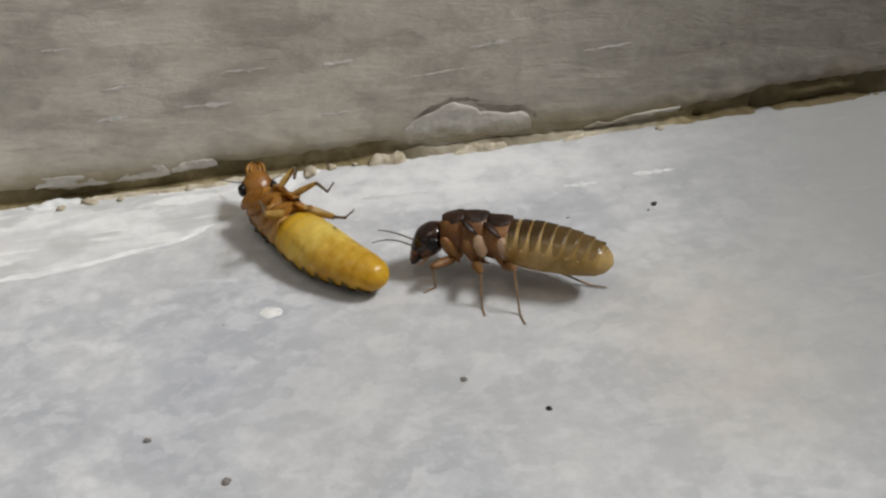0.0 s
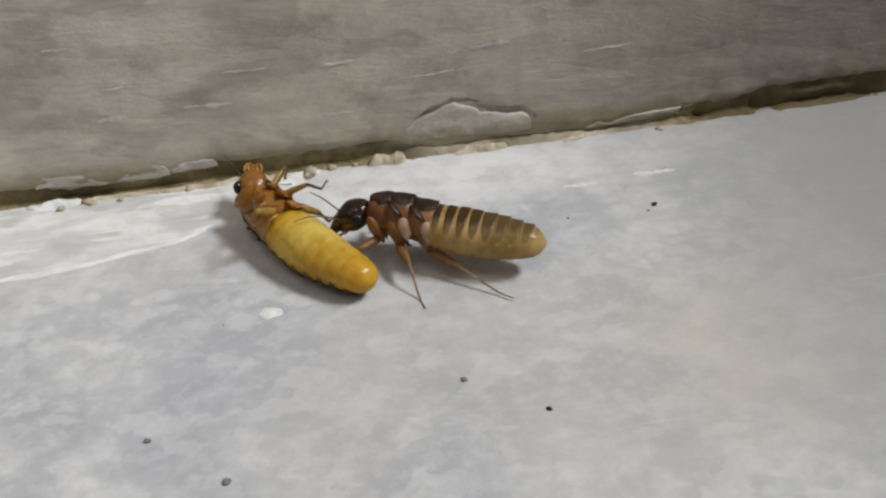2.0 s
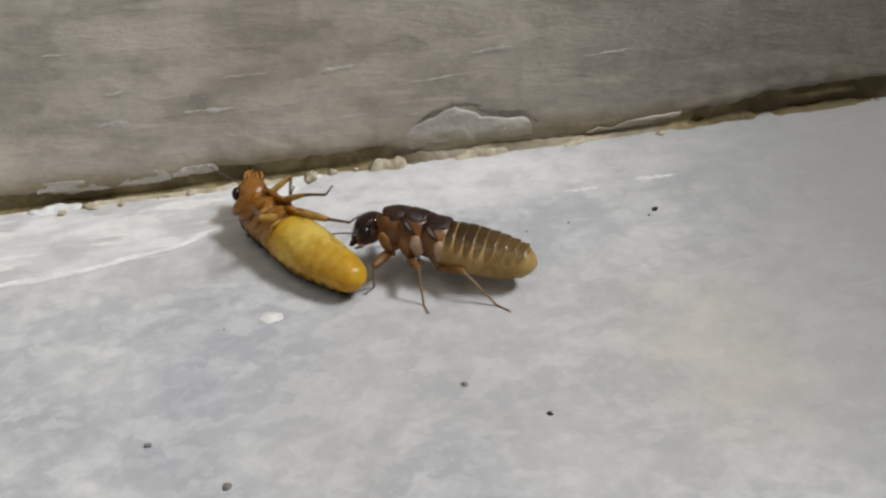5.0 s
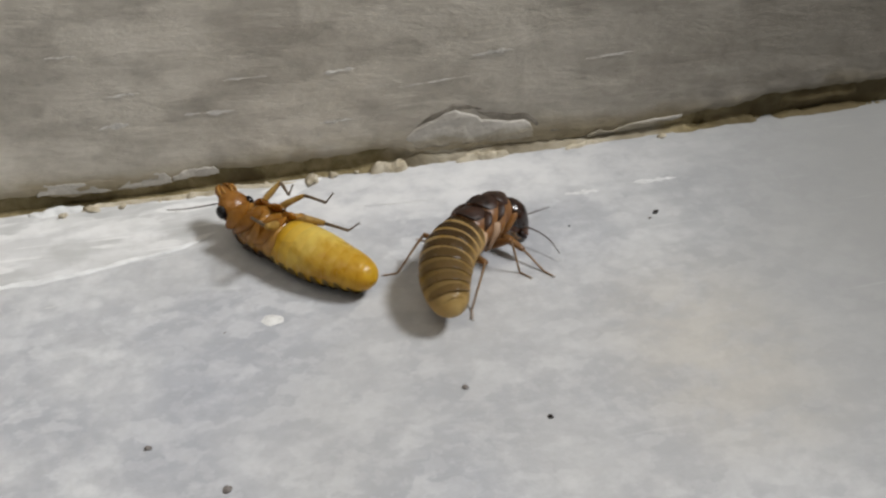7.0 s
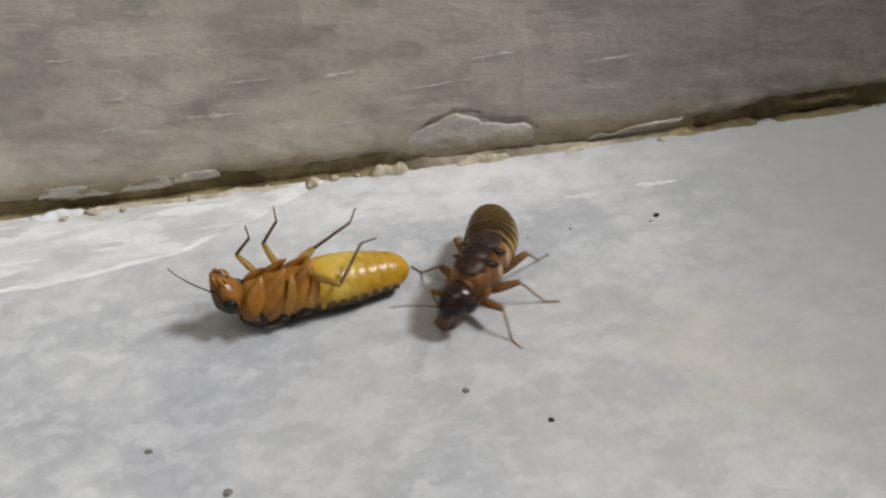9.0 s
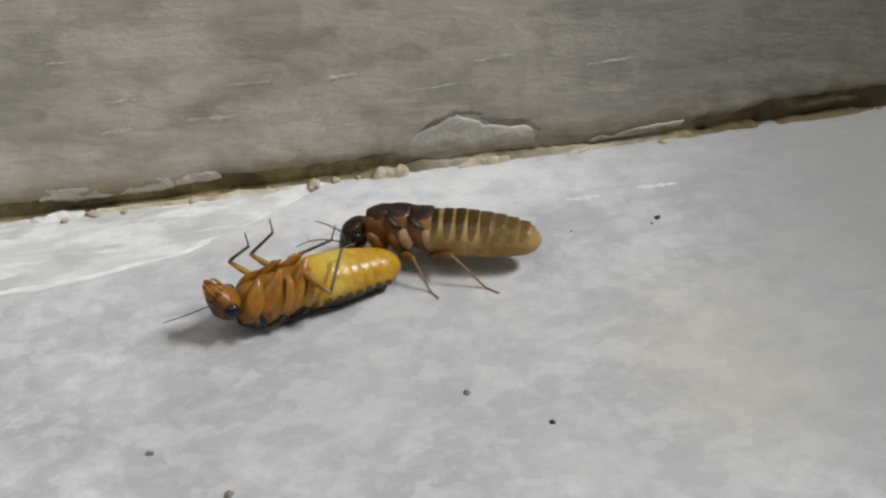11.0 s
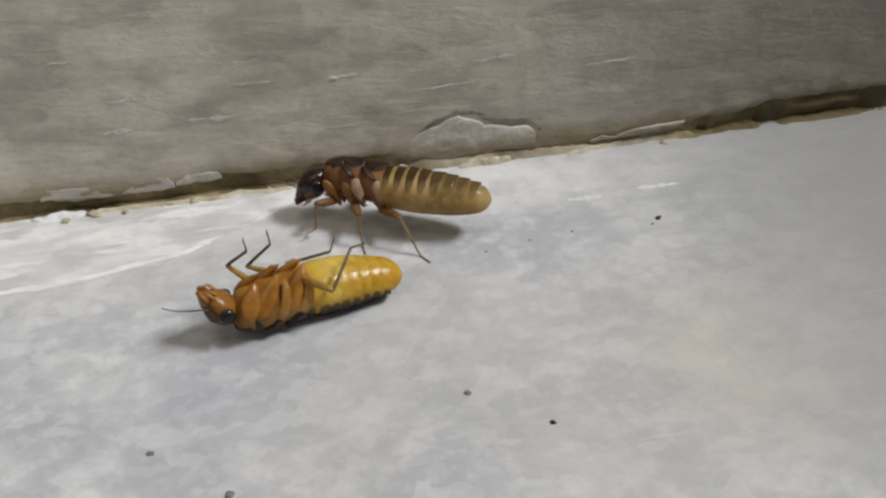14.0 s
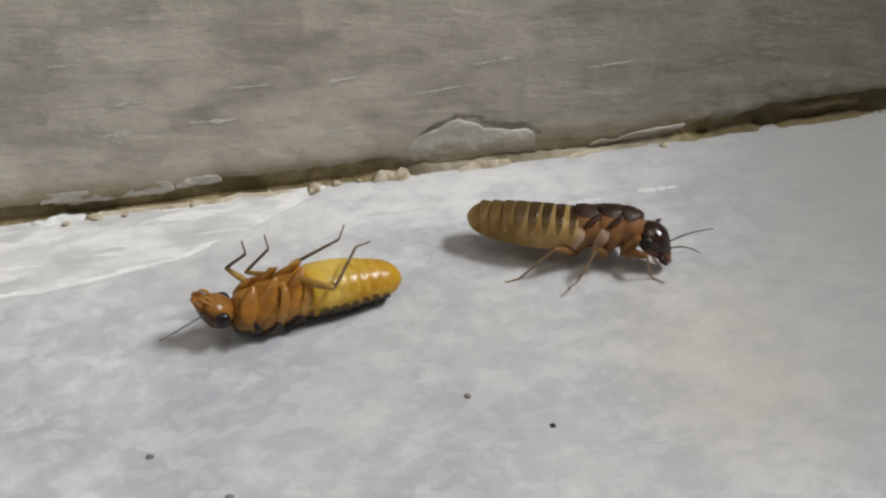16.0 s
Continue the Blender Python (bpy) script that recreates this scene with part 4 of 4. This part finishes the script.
build_ledge(-0.0242, -0.0205, 0.00040, 0.0008, 17.0, CHALK, "lumpy white plaster ridge beside the joint")
for x, y, size, seed, long in ((-14.1, 10.05, 0.30, 1, 1.2), (-6.4, 10.1, 0.42, 2, 1.5), (-5.0, 10.3, 0.30, 3, 1.0), (-20.3, 9.9, 0.30, 4, 1.8), (-22.0, 9.6, 0.24, 5, 1.4),
                               (-18.4, 9.8, 0.22, 6, 1.6), (-9.3, 10.25, 0.16, 7, 1.9), (-3.4, 10.3, 0.18, 8, 1.2), (17.9, 9.9, 0.22, 9, 1.5), (-16.1, 10.0, 0.12, 11, 1.8)):
    pebble("mortar_crumb", x * MM, y * MM, size * MM, MORTAR, "pale mortar crumb lying beside the joint", "mortar crumbs beside the wall", seed, 0.55, 0.0, long, seed * 40)
for x, y, size, seed, long, mat in ((13.87, 1.36, 0.16, 21, 1.35, GRIT), (1.96, -13.93, 0.15, 22, 1.1, GRIT), (-1.59, -10.93, 0.15, 23, 1.1, PALE_GRIT), (-17.25, -11.4, 0.15, 24, 1.2, PALE_GRIT),
                                    (-13.8, -14.85, 0.17, 25, 1.3, PALE_GRIT), (8.18, 1.25, 0.05, 26, 1.4, GRIT), (5.4, 1.0, 0.06, 27, 1.0, GRIT), (2.5, 0.5, 0.06, 28, 1.5, PALE_GRIT), (-13.1, -3.8, 0.05, 29, 1.0, PALE_GRIT), (13.3, 0.85, 0.07, 30, 1.8, PALE_GRIT)):
    pebble("grit_speck", x * MM, y * MM, size * MM, mat, "dark speck of grit lying on the stone" if mat is GRIT else "greyish speck of grit on the stone", "grit specks on the floor", seed, 0.55, 0.0, long, seed * 37)
for i, row in enumerate((
    ('F', 9.0, 4.6, 11.4, 4.55, 0.60),
    ('F', 13.4, 4.85, 16.8, 4.80, 0.55),
    ('F', -23.12, 0.66, -21.37, 0.63, 0.12),
    ('F', -17.91, 3.78, -14.66, 3.83, 0.12),
    ('F', -3.71, 6.32, 0.60, 6.04, 0.12),
    ('W', -13.80, 5.57, -10.73, 5.55, 0.28),
    ('W', -5.26, 7.34, -3.04, 7.53, 0.26),
    ('W', 4.25, 7.51, 7.03, 7.69, 0.26),
    ('W', -18.90, 5.40, -17.06, 5.50, 0.30),
    ('W', -18.19, 7.45, -16.07, 7.48, 0.16),
    ('W', -5.68, 3.94, -3.32, 3.99, 0.16),
    ('W', -0.52, 5.81, 4.27, 6.09, 0.12),
    ('W', -11.23, 7.62, -8.52, 7.66, 0.12),
    ('W', -21.09, 10.29, -19.23, 10.28, 0.12),
    ('W', 11.87, 6.37, 15.38, 6.52, 0.14),
)):
    build_scuff(*row, i * 1.7)
build_dab(-0.01048, -0.00334, 0.00052, 9.4, "small white plaster dab stuck to the stone")

runner = Termite("dark-headed walking termite with brown banded tan abdomen", (1.56, 1.34), 1.0, 1.06, 43, RUNNER, False)
fallen = Termite("yellow-bellied termite lying helpless on its back", (1.60, 1.38), 0.97, 1.25, 86, FALLEN, True)


def motions():
    runner.key(0.0, 3.01, -3.34, 2.60, 155.6, 1.0, 16.0, -14.5, 4.7, 9.8, -49.2, 0.88)
    runner.key(0.5, 1.65, -2.00, 2.40, 163.0, 2.2, 20.0, 4.6, -2.9, 14.1, -44.9, 0.99)
    runner.key(1.0, 0.33, -1.33, 2.43, 157.1, 5.8, 18.0, -3.9, -5.5, 6.2, -33.0, 0.98)
    runner.key(1.5, 0.07, -0.89, 2.46, 156.3, 5.6, 18.0, -5.3, -4.7, 6.3, -38.0, 0.95)
    runner.key(2.0, -0.67, -0.68, 2.45, 154.6, 5.7, 16.0, -3.9, -5.5, 7.8, -36.1, 0.98)
    runner.key(2.5, -0.72, -1.10, 2.52, 182.3, 10.2, 14.0, -27.6, -5.5, -42.0, -53.2, 0.90)
    runner.key(3.0, 0.05, -2.08, 2.35, 204.7, 13.3, 8.0, -53.7, -1.0, -14.9, -42.7, 0.73)
    runner.key(3.5, -0.65, -2.26, 2.38, 220.2, 12.8, 4.0, -25.5, -5.9, -29.0, -36.9, 0.77)
    runner.key(4.0, -1.03, -2.60, 2.40, 171.0, 11.4, 8.0, -5.0, -6.8, -35.2, -56.7, 0.70)
    runner.key(4.2, -0.69, -2.39, 2.40, 166.6, 11.4, 8.0, -10.7, -7.1, -20.1, -53.1, 0.70)
    runner.key(6.3, 0.37, -1.26, 2.15, 133.9, 5.5, 14.0, 8.1, -0.7, -27.8, -48.6, 0.92)
    runner.key(6.5, 1.37, -2.20, 2.19, 107.7, 0.5, 6.0, 34.7, 7.9, -2.0, -29.7, 0.84)
    runner.key(6.7, 1.01, -1.62, 2.19, 73.3, -4.0, 0.0, 66.6, 17.2, -35.4, -34.8, 0.96)
    runner.key(7.0, 0.81, -1.23, 2.39, 38.9, -2.8, -4.0, 58.3, 19.5, -51.2, -52.5, 1.00)
    runner.key(7.2, 1.91, -2.35, 2.61, 36.5, -3.0, -10.0, -21.2, 13.7, -74.0, -57.3, 0.83)
    runner.key(7.5, 2.31, -2.06, 2.69, 9.0, -1.1, -15.0, -13.1, 1.1, -44.0, -53.0, 0.88)
    runner.key(7.7, 2.63, -1.67, 2.60, -3.4, -0.4, -14.0, 5.6, 4.6, -26.5, -41.6, 0.90)
    runner.key(8.0, 3.10, -1.59, 2.43, -49.1, 4.2, -10.0, 65.2, 8.3, -3.7, -46.0, 0.99)
    runner.key(8.2, 2.89, -2.38, 2.53, -61.6, 4.6, -5.0, 79.0, 4.6, -36.7, -54.9, 0.98)
    runner.key(8.5, 2.48, -2.39, 2.47, -91.9, 4.5, 0.0, 73.5, 4.4, -36.1, -50.6, 0.66)
    runner.key(8.8, 2.09, -2.27, 2.17, -101.7, 6.2, 0.0, 25.7, 10.0, -16.3, -48.9, 0.58)
    runner.key(9.0, 1.79, -2.54, 2.19, -122.8, 3.3, 0.0, 28.3, 4.6, -25.7, -43.5, 0.63)
    runner.key(9.2, 1.46, -3.25, 2.22, -159.6, 3.3, 4.0, 54.6, 8.6, 1.3, -41.9, 0.70)
    runner.key(10.2, 2.20, -0.90, 2.17, -190.0, 2.0, 0.0, 10.0, 0.0, 5.0, -45.0, 0.90)
    runner.key(11.3, -1.71, 0.82, 2.17, -197.6, 0.9, 12.0, -12.2, 3.6, -12.8, -51.4, 0.97)
    runner.key(11.5, -1.99, 0.87, 2.17, -195.0, 1.1, 12.0, -16.4, 4.2, -19.2, -49.3, 0.97)
    runner.key(12.0, -2.50, 1.64, 2.18, -191.8, 0.5, 12.0, -17.4, 5.6, -31.3, -59.5, 0.96)
    runner.key(12.5, -3.17, 2.40, 2.11, -177.5, 3.0, 10.0, -40.5, 4.4, -20.2, -61.2, 0.85)
    runner.key(13.0, -5.50, 1.90, 2.18, -157.9, 8.5, 8.0, -30.0, -4.7, -50.5, -48.3, 0.88)
    runner.key(13.5, -4.75, 3.45, 2.12, -166.2, 10.3, 12.0, -41.4, -4.7, 23.9, -60.8, 0.91)
    runner.key(14.0, -2.55, 4.95, 2.75, -206.3, 1.0, 18.0, 1.2, 0.4, 14.0, -44.6, 0.98)
    runner.key(14.3, -2.80, 5.15, 2.72, -192.0, 1.5, 18.0, -22.0, -1.5, 2.0, -45.0, 0.97)
    runner.key(14.5, -0.85, 6.20, 2.50, -152.1, 2.8, 16.0, -78.4, -6.9, -51.9, -45.5, 0.87)
    runner.key(15.0, 0.24, 3.25, 2.21, -96.8, 1.2, 0.0, -6.5, 6.2, 12.8, -49.9, 0.83)
    runner.key(15.5, 3.51, -0.90, 2.16, -49.2, 4.2, -5.0, -11.5, -2.3, 3.5, -37.1, 0.84)
    runner.key(16.0, 7.56, -0.81, 2.16, -20.5, 2.1, -10.0, -12.7, -3.4, -18.2, -46.4, 0.99)
    runner.tip("hind", -1, 0, 0.2, 8.07, -5.83)
    runner.tip("hind", 1, 0, 0.2, 2.68, -7.49)
    runner.tip("hind", 1, 0.4, 1.5, 3.69, -6.03)
    runner.tip("hind", 1, 1.8, 3.1, 2.95, -5.86)
    runner.tip("hind", 1, 3.4, 3.6, 5.01, -3.73)
    runner.tip("hind", 1, 3.9, 4.4, 2.62, -4.92)
    runner.tip("mid", 1, 0, 0.2, 0.77, -6.30)
    runner.tip("mid", 1, 0.4, 0.7, 0.82, -6.21)
    runner.tip("mid", 1, 0.9, 1.1, -1.12, -5.59)
    runner.tip("mid", 1, 1.4, 2.3, -2.26, -4.89)
    runner.tip("mid", 1, 2.8, 3.6, 1.11, -5.81)
    runner.tip("mid", 1, 3.9, 4.4, -2.27, -7.09)
    runner.tip("fore", 1, 0.4, 0.6, -3.17, -3.38)
    runner.tip("mid", 1, 6.2, 6.4, -2.54, -5.02)
    runner.tip("hind", 1, 6.2, 6.5, -0.10, -5.71)
    runner.tip("fore", -1, 6.9, 7.1, 5.59, -3.31)
    runner.tip("fore", -1, 7.4, 7.6, 6.66, -3.55)
    runner.tip("mid", -1, 7.4, 7.8, 4.16, -4.57)
    runner.tip("hind", -1, 7.4, 8.0, -1.28, -4.57)
    runner.tip("mid", -1, 7.9, 8.2, 1.05, -5.64)
    runner.tip("fore", -1, 8.0, 8.0, 5.10, -5.43)
    runner.tip("mid", 1, 8.5, 8.8, 7.32, -3.63)
    runner.tip("fore", 1, 8.8, 9.0, 2.02, -8.43)
    runner.tip("mid", -1, 8.8, 9.0, -1.98, -0.35)
    runner.tip("hind", 1, 9.0, 9.2, 5.91, -1.05)
    runner.tip("mid", 1, 9.0, 9.0, 5.13, -5.27)
    runner.tip("mid", 1, 9.2, 9.2, 4.17, -6.14)
    runner.tip("fore", -1, 9.2, 9.2, -5.90, -5.06)
    runner.tip("mid", 1, 11.3, 11.6, -1.01, -3.43)
    runner.tip("hind", 1, 11.3, 11.3, 2.57, -4.18)
    runner.tip("hind", 1, 11.5, 11.6, 1.46, -3.42)
    runner.tip("mid", 1, 11.9, 12.6, -1.30, -2.09)
    runner.tip("hind", 1, 12.0, 12.1, 1.21, -3.06)
    runner.tip("hind", 1, 12.4, 12.6, 0.66, -0.25)
    runner.tip("hind", 1, 12.9, 13.6, 0.25, -0.21)
    runner.tip("mid", 1, 14.4, 14.5, 1.06, 2.35)
    runner.tip("hind", 1, 14.4, 14.5, 2.14, 2.82)
    runner.tip("mid", 1, 15.0, 15.0, 4.65, 2.36)
    runner.tip("hind", 1, 15.0, 15.0, 4.31, 6.33)
    runner.tip("fore", 1, 15.0, 15.0, 1.53, -3.71)
    runner.tip("fore", -1, 15.0, 15.0, -5.48, -0.69)
    runner.tip("hind", -1, 15.5, 15.5, 0.11, -2.79)
    runner.tip("fore", -1, 15.5, 15.5, 6.32, -5.85)
    runner.tip("fore", -1, 16.0, 16.0, 11.63, -4.46)
    for t, a, b, c, d in ((0, 25, 55, 30, 40), (1, 35, 45, 25, 50), (2, 20, 30, 35, 35), (3, 40, 25, 30, 20), (4.2, 30, 20, 40, 15), (6.3, 35, 10, 40, 0), (7, 40, 25, 30, 20), (8, 25, 50, 35, 40), (9, 35, 30, 30, 45), (11.3, 25, 45, 30, 40), (12.5, 40, 30, 25, 30), (14, 25, 50, 35, 45), (15, 40, 35, 35, 30), (16, 25, 60, 30, 55)):
        runner.feeler(t, a, b, c, d)
    fallen.key(0.0, -8.43, 1.91, 1.45, 115.5, 3.5, 180.0, -24.7, 2.9, 26.0, -25.0, 1.13)
    fallen.key(0.5, -8.59, 1.96, 1.46, 114.6, 3.2, 180.0, -21.7, 2.3, 30.5, -23.6, 1.13)
    fallen.key(1.0, -8.58, 1.96, 1.46, 114.6, 3.2, 180.0, -22.9, 2.3, 31.6, -25.0, 1.13)
    fallen.key(1.5, -8.71, 1.96, 1.46, 112.7, 2.9, 180.0, -25.3, 1.7, 30.9, -24.3, 1.13)
    fallen.key(2.0, -8.86, 2.21, 1.47, 113.9, 2.8, 180.0, -21.1, 1.4, 31.5, -20.5, 1.15)
    fallen.key(2.5, -8.73, 1.97, 1.47, 112.5, 2.7, 180.0, -19.9, 1.2, 31.5, -22.5, 1.13)
    fallen.key(3.0, -8.74, 2.03, 1.47, 109.4, 2.8, 180.0, -18.7, 1.3, 39.8, -20.5, 1.15)
    fallen.key(3.5, -8.65, 1.95, 1.46, 107.6, 2.9, 180.0, -13.6, 1.8, 58.5, -30.8, 1.03)
    fallen.key(4.0, -8.70, 2.17, 1.44, 109.1, 3.5, 180.0, -13.7, 3.1, 65.5, -28.2, 0.96)
    fallen.key(4.2, -8.79, 2.21, 1.44, 111.0, 3.3, 180.0, -13.1, 2.6, 56.4, -21.0, 1.00)
    fallen.key(6.3, -8.92, 1.86, 1.46, 128.4, 2.4, 180.0, -8.2, 1.0, 21.8, -15.4, 0.98)
    fallen.key(6.5, -8.92, 1.70, 1.46, 129.8, 2.3, 180.0, -9.9, 0.7, 14.8, -18.6, 0.96)
    fallen.key(6.7, -8.93, 1.64, 1.47, 129.9, 2.2, 180.0, -7.4, 0.5, 25.1, -22.7, 0.97)
    fallen.key(7.0, -8.93, 1.74, 1.46, 129.6, 2.4, 180.0, -7.5, 0.8, 17.1, -21.3, 0.99)
    fallen.key(7.2, -8.83, 1.48, 1.48, 127.9, 1.7, 185.0, -13.0, 0.5, 28.4, -17.1, 0.96)
    fallen.key(7.3, -9.05, 1.60, 1.50, 130.0, 1.5, 186.0, -15.0, 0.0, 30.0, -14.0, 0.96)
    fallen.key(7.5, -7.53, 2.64, 2.48, 155.4, -8.5, 262.0, -27.5, -71.5, 13.0, 3.4, 1.01)
    fallen.key(7.7, -8.61, 2.00, 2.10, 168.6, -6.3, 262.0, -19.7, -47.7, 22.0, -12.4, 0.98)
    fallen.key(7.8, -8.70, 1.10, 2.05, 182.0, -4.0, 263.0, 0.0, -46.0, 14.0, -2.0, 0.97)
    fallen.key(7.9, -8.75, 0.30, 2.00, 195.0, -1.0, 262.0, 12.0, -44.0, 2.0, -6.0, 0.97)
    fallen.key(8.0, -8.79, -0.93, 1.64, 204.8, 1.5, 226.0, 34.0, -30.0, 5.0, -35.0, 0.96)
    fallen.key(8.1, -8.50, -1.80, 1.52, 198.0, 1.8, 206.0, 22.0, -14.0, 14.0, -44.0, 0.92)
    fallen.key(8.2, -8.30, -2.51, 1.48, 190.8, 2.1, 186.0, 10.8, -1.9, 21.3, -50.2, 0.89)
    fallen.key(8.5, -8.36, -2.55, 1.48, 193.6, 2.2, 180.0, 9.4, -0.3, 24.7, -52.3, 0.92)
    fallen.key(8.8, -8.41, -2.52, 1.48, 193.2, 2.2, 180.0, 11.4, -0.4, 26.5, -53.1, 0.92)
    fallen.key(9.0, -8.46, -2.49, 1.47, 193.2, 2.3, 180.0, 11.5, -0.0, 28.8, -54.0, 0.93)
    fallen.key(9.2, -8.51, -2.44, 1.47, 193.7, 2.4, 180.0, 12.2, -0.1, 27.6, -52.7, 0.92)
    fallen.key(11.3, -8.76, -2.16, 1.47, 200.0, 2.3, 180.0, 16.8, -0.3, 15.1, -47.0, 0.92)
    fallen.key(11.5, -8.74, -2.35, 1.48, 199.1, 2.1, 180.0, 17.4, -0.6, 14.6, -48.7, 0.93)
    fallen.key(12.0, -8.80, -2.48, 1.48, 199.1, 2.3, 180.0, 21.8, -0.5, 19.3, -45.5, 0.92)
    fallen.key(12.5, -8.79, -2.58, 1.48, 198.0, 2.1, 180.0, 21.2, -0.9, 18.0, -48.7, 0.92)
    fallen.key(13.0, -8.97, -2.67, 1.49, 196.8, 1.7, 180.0, 18.3, -1.6, 16.7, -39.5, 0.93)
    fallen.key(13.5, -8.97, -2.60, 1.49, 197.0, 1.7, 180.0, 19.8, -1.7, 18.9, -40.9, 0.93)
    fallen.key(14.0, -8.96, -2.61, 1.49, 197.0, 1.8, 180.0, 20.1, -1.5, 14.7, -43.2, 0.92)
    fallen.key(14.5, -8.99, -2.60, 1.49, 196.9, 1.6, 180.0, 20.3, -1.9, 14.1, -38.7, 0.92)
    fallen.key(15.0, -8.97, -2.54, 1.49, 197.0, 1.6, 180.0, 21.2, -1.8, 13.8, -41.7, 0.92)
    fallen.key(15.5, -8.98, -2.56, 1.50, 196.5, 1.5, 180.0, 20.0, -2.0, 17.8, -36.4, 0.92)
    fallen.key(16.0, -8.99, -2.58, 1.50, 196.3, 1.5, 180.0, 19.7, -2.1, 18.7, -34.5, 0.92)
    for t, a, b, c, d in ((0, 25, 50, 35, 45), (1, 33, 62, 35, 50), (2, 41, 50, 20, 20), (2.5, 25, 62, 0, -5), (3.5, 33, 50, 25, -15), (4.2, 41, 62, 30, 0), (6.5, 25, 50, 100, -20), (7.2, 33, 62, 60, 0), (8, 90, 25, 45, 5), (8.5, 150, 15, 45, 5), (9, 150, 15, 10, 5), (11.5, 150, 15, 30, 30), (12, 150, 15, -5, 0), (12.5, 150, 15, 15, 30), (13, 150, 15, 45, 20), (13.5, 150, 15, 50, -25), (14, 150, 15, 20, 5), (14.5, 150, 15, 45, 24), (15, 150, 15, 45, 20), (15.5, 150, 15, 25, 0), (16, 150, 15, 40, 15)):
        fallen.feeler(t, a, b, c, d)
    for t, x, y, z in ((0, 1.4, 1.3, -3.1), (2.5, 1.7, 1.3, -2.8), (3, 0.6, 1.3, -3.6), (4, 1.2, 1.3, -2.0), (6.3, 0.6, 1.3, -2.8), (7.2, 0.6, 1.3, -3.0), (8, 2.4, 1.3, -2.9), (8.5, 2.3, 1.3, -4.5), (9, 2.8, 1.3, -4.0), (11.3, 2.5, 1.3, -3.55), (16, 2.5, 1.3, -3.5)):
        fallen.tip("fore", 1, t, x, y, z)
    for t, x, y, z in ((0, -1.6, 1.8, -3.6), (2.5, -2.0, 1.8, -3.9), (3.5, -2.2, 1.8, -4.0), (6.3, -2.2, 1.8, -3.6), (7.2, -2.0, 1.8, -3.2), (8, 0.8, 1.8, -2.6), (8.5, 1.5, 1.8, -4.7), (9, 1.0, 1.8, -4.4), (11.3, 0.8, 1.8, -3.6), (16, 1.0, 1.8, -3.1)):
        fallen.tip("mid", 1, t, x, y, z)
    for t, x, y, z in ((0, -3.4, 1.9, -2.7), (2.5, -2.6, 1.9, -1.8), (3, -4.2, 1.9, -3.4), (3.5, -4.6, 1.9, -3.2), (4.2, -4.4, 1.9, -3.2), (6.3, -4.6, 1.9, -2.4), (7, -3.9, 1.9, -2.0), (7.2, -1.8, 1.9, -2.2), (8.2, -3.5, 1.9, -3.5), (9, -3.8, 1.9, -3.0), (11.3, -3.0, 1.5, -2.0), (14, -2.8, 1.2, -1.9), (15, -3.5, 1.5, -2.5), (16, -3.6, 1.5, -2.5)):
        fallen.tip("hind", 1, t, x, y, z)
    for t, x, y, z in ((0, 0.9, -1.2, -1.75), (7.2, 0.9, -1.2, -1.75), (8.2, -3.0, -1.0, -2.4), (8.5, -3.7, -1.0, -2.7), (9, -3.7, -1.0, -2.9), (11.3, -2.8, -1.0, -2.5), (12.5, -3.1, -1.0, -2.6), (16, -3.9, -1.0, -2.9)):
        fallen.tip("hind", -1, t, x, y, z)
    fallen.tip("fore", -1, 0, 2.9, -0.8, -0.95)
    fallen.tip("mid", -1, 0, 1.7, -0.8, -0.95)
    runner.motions()
    fallen.motions()


motions()
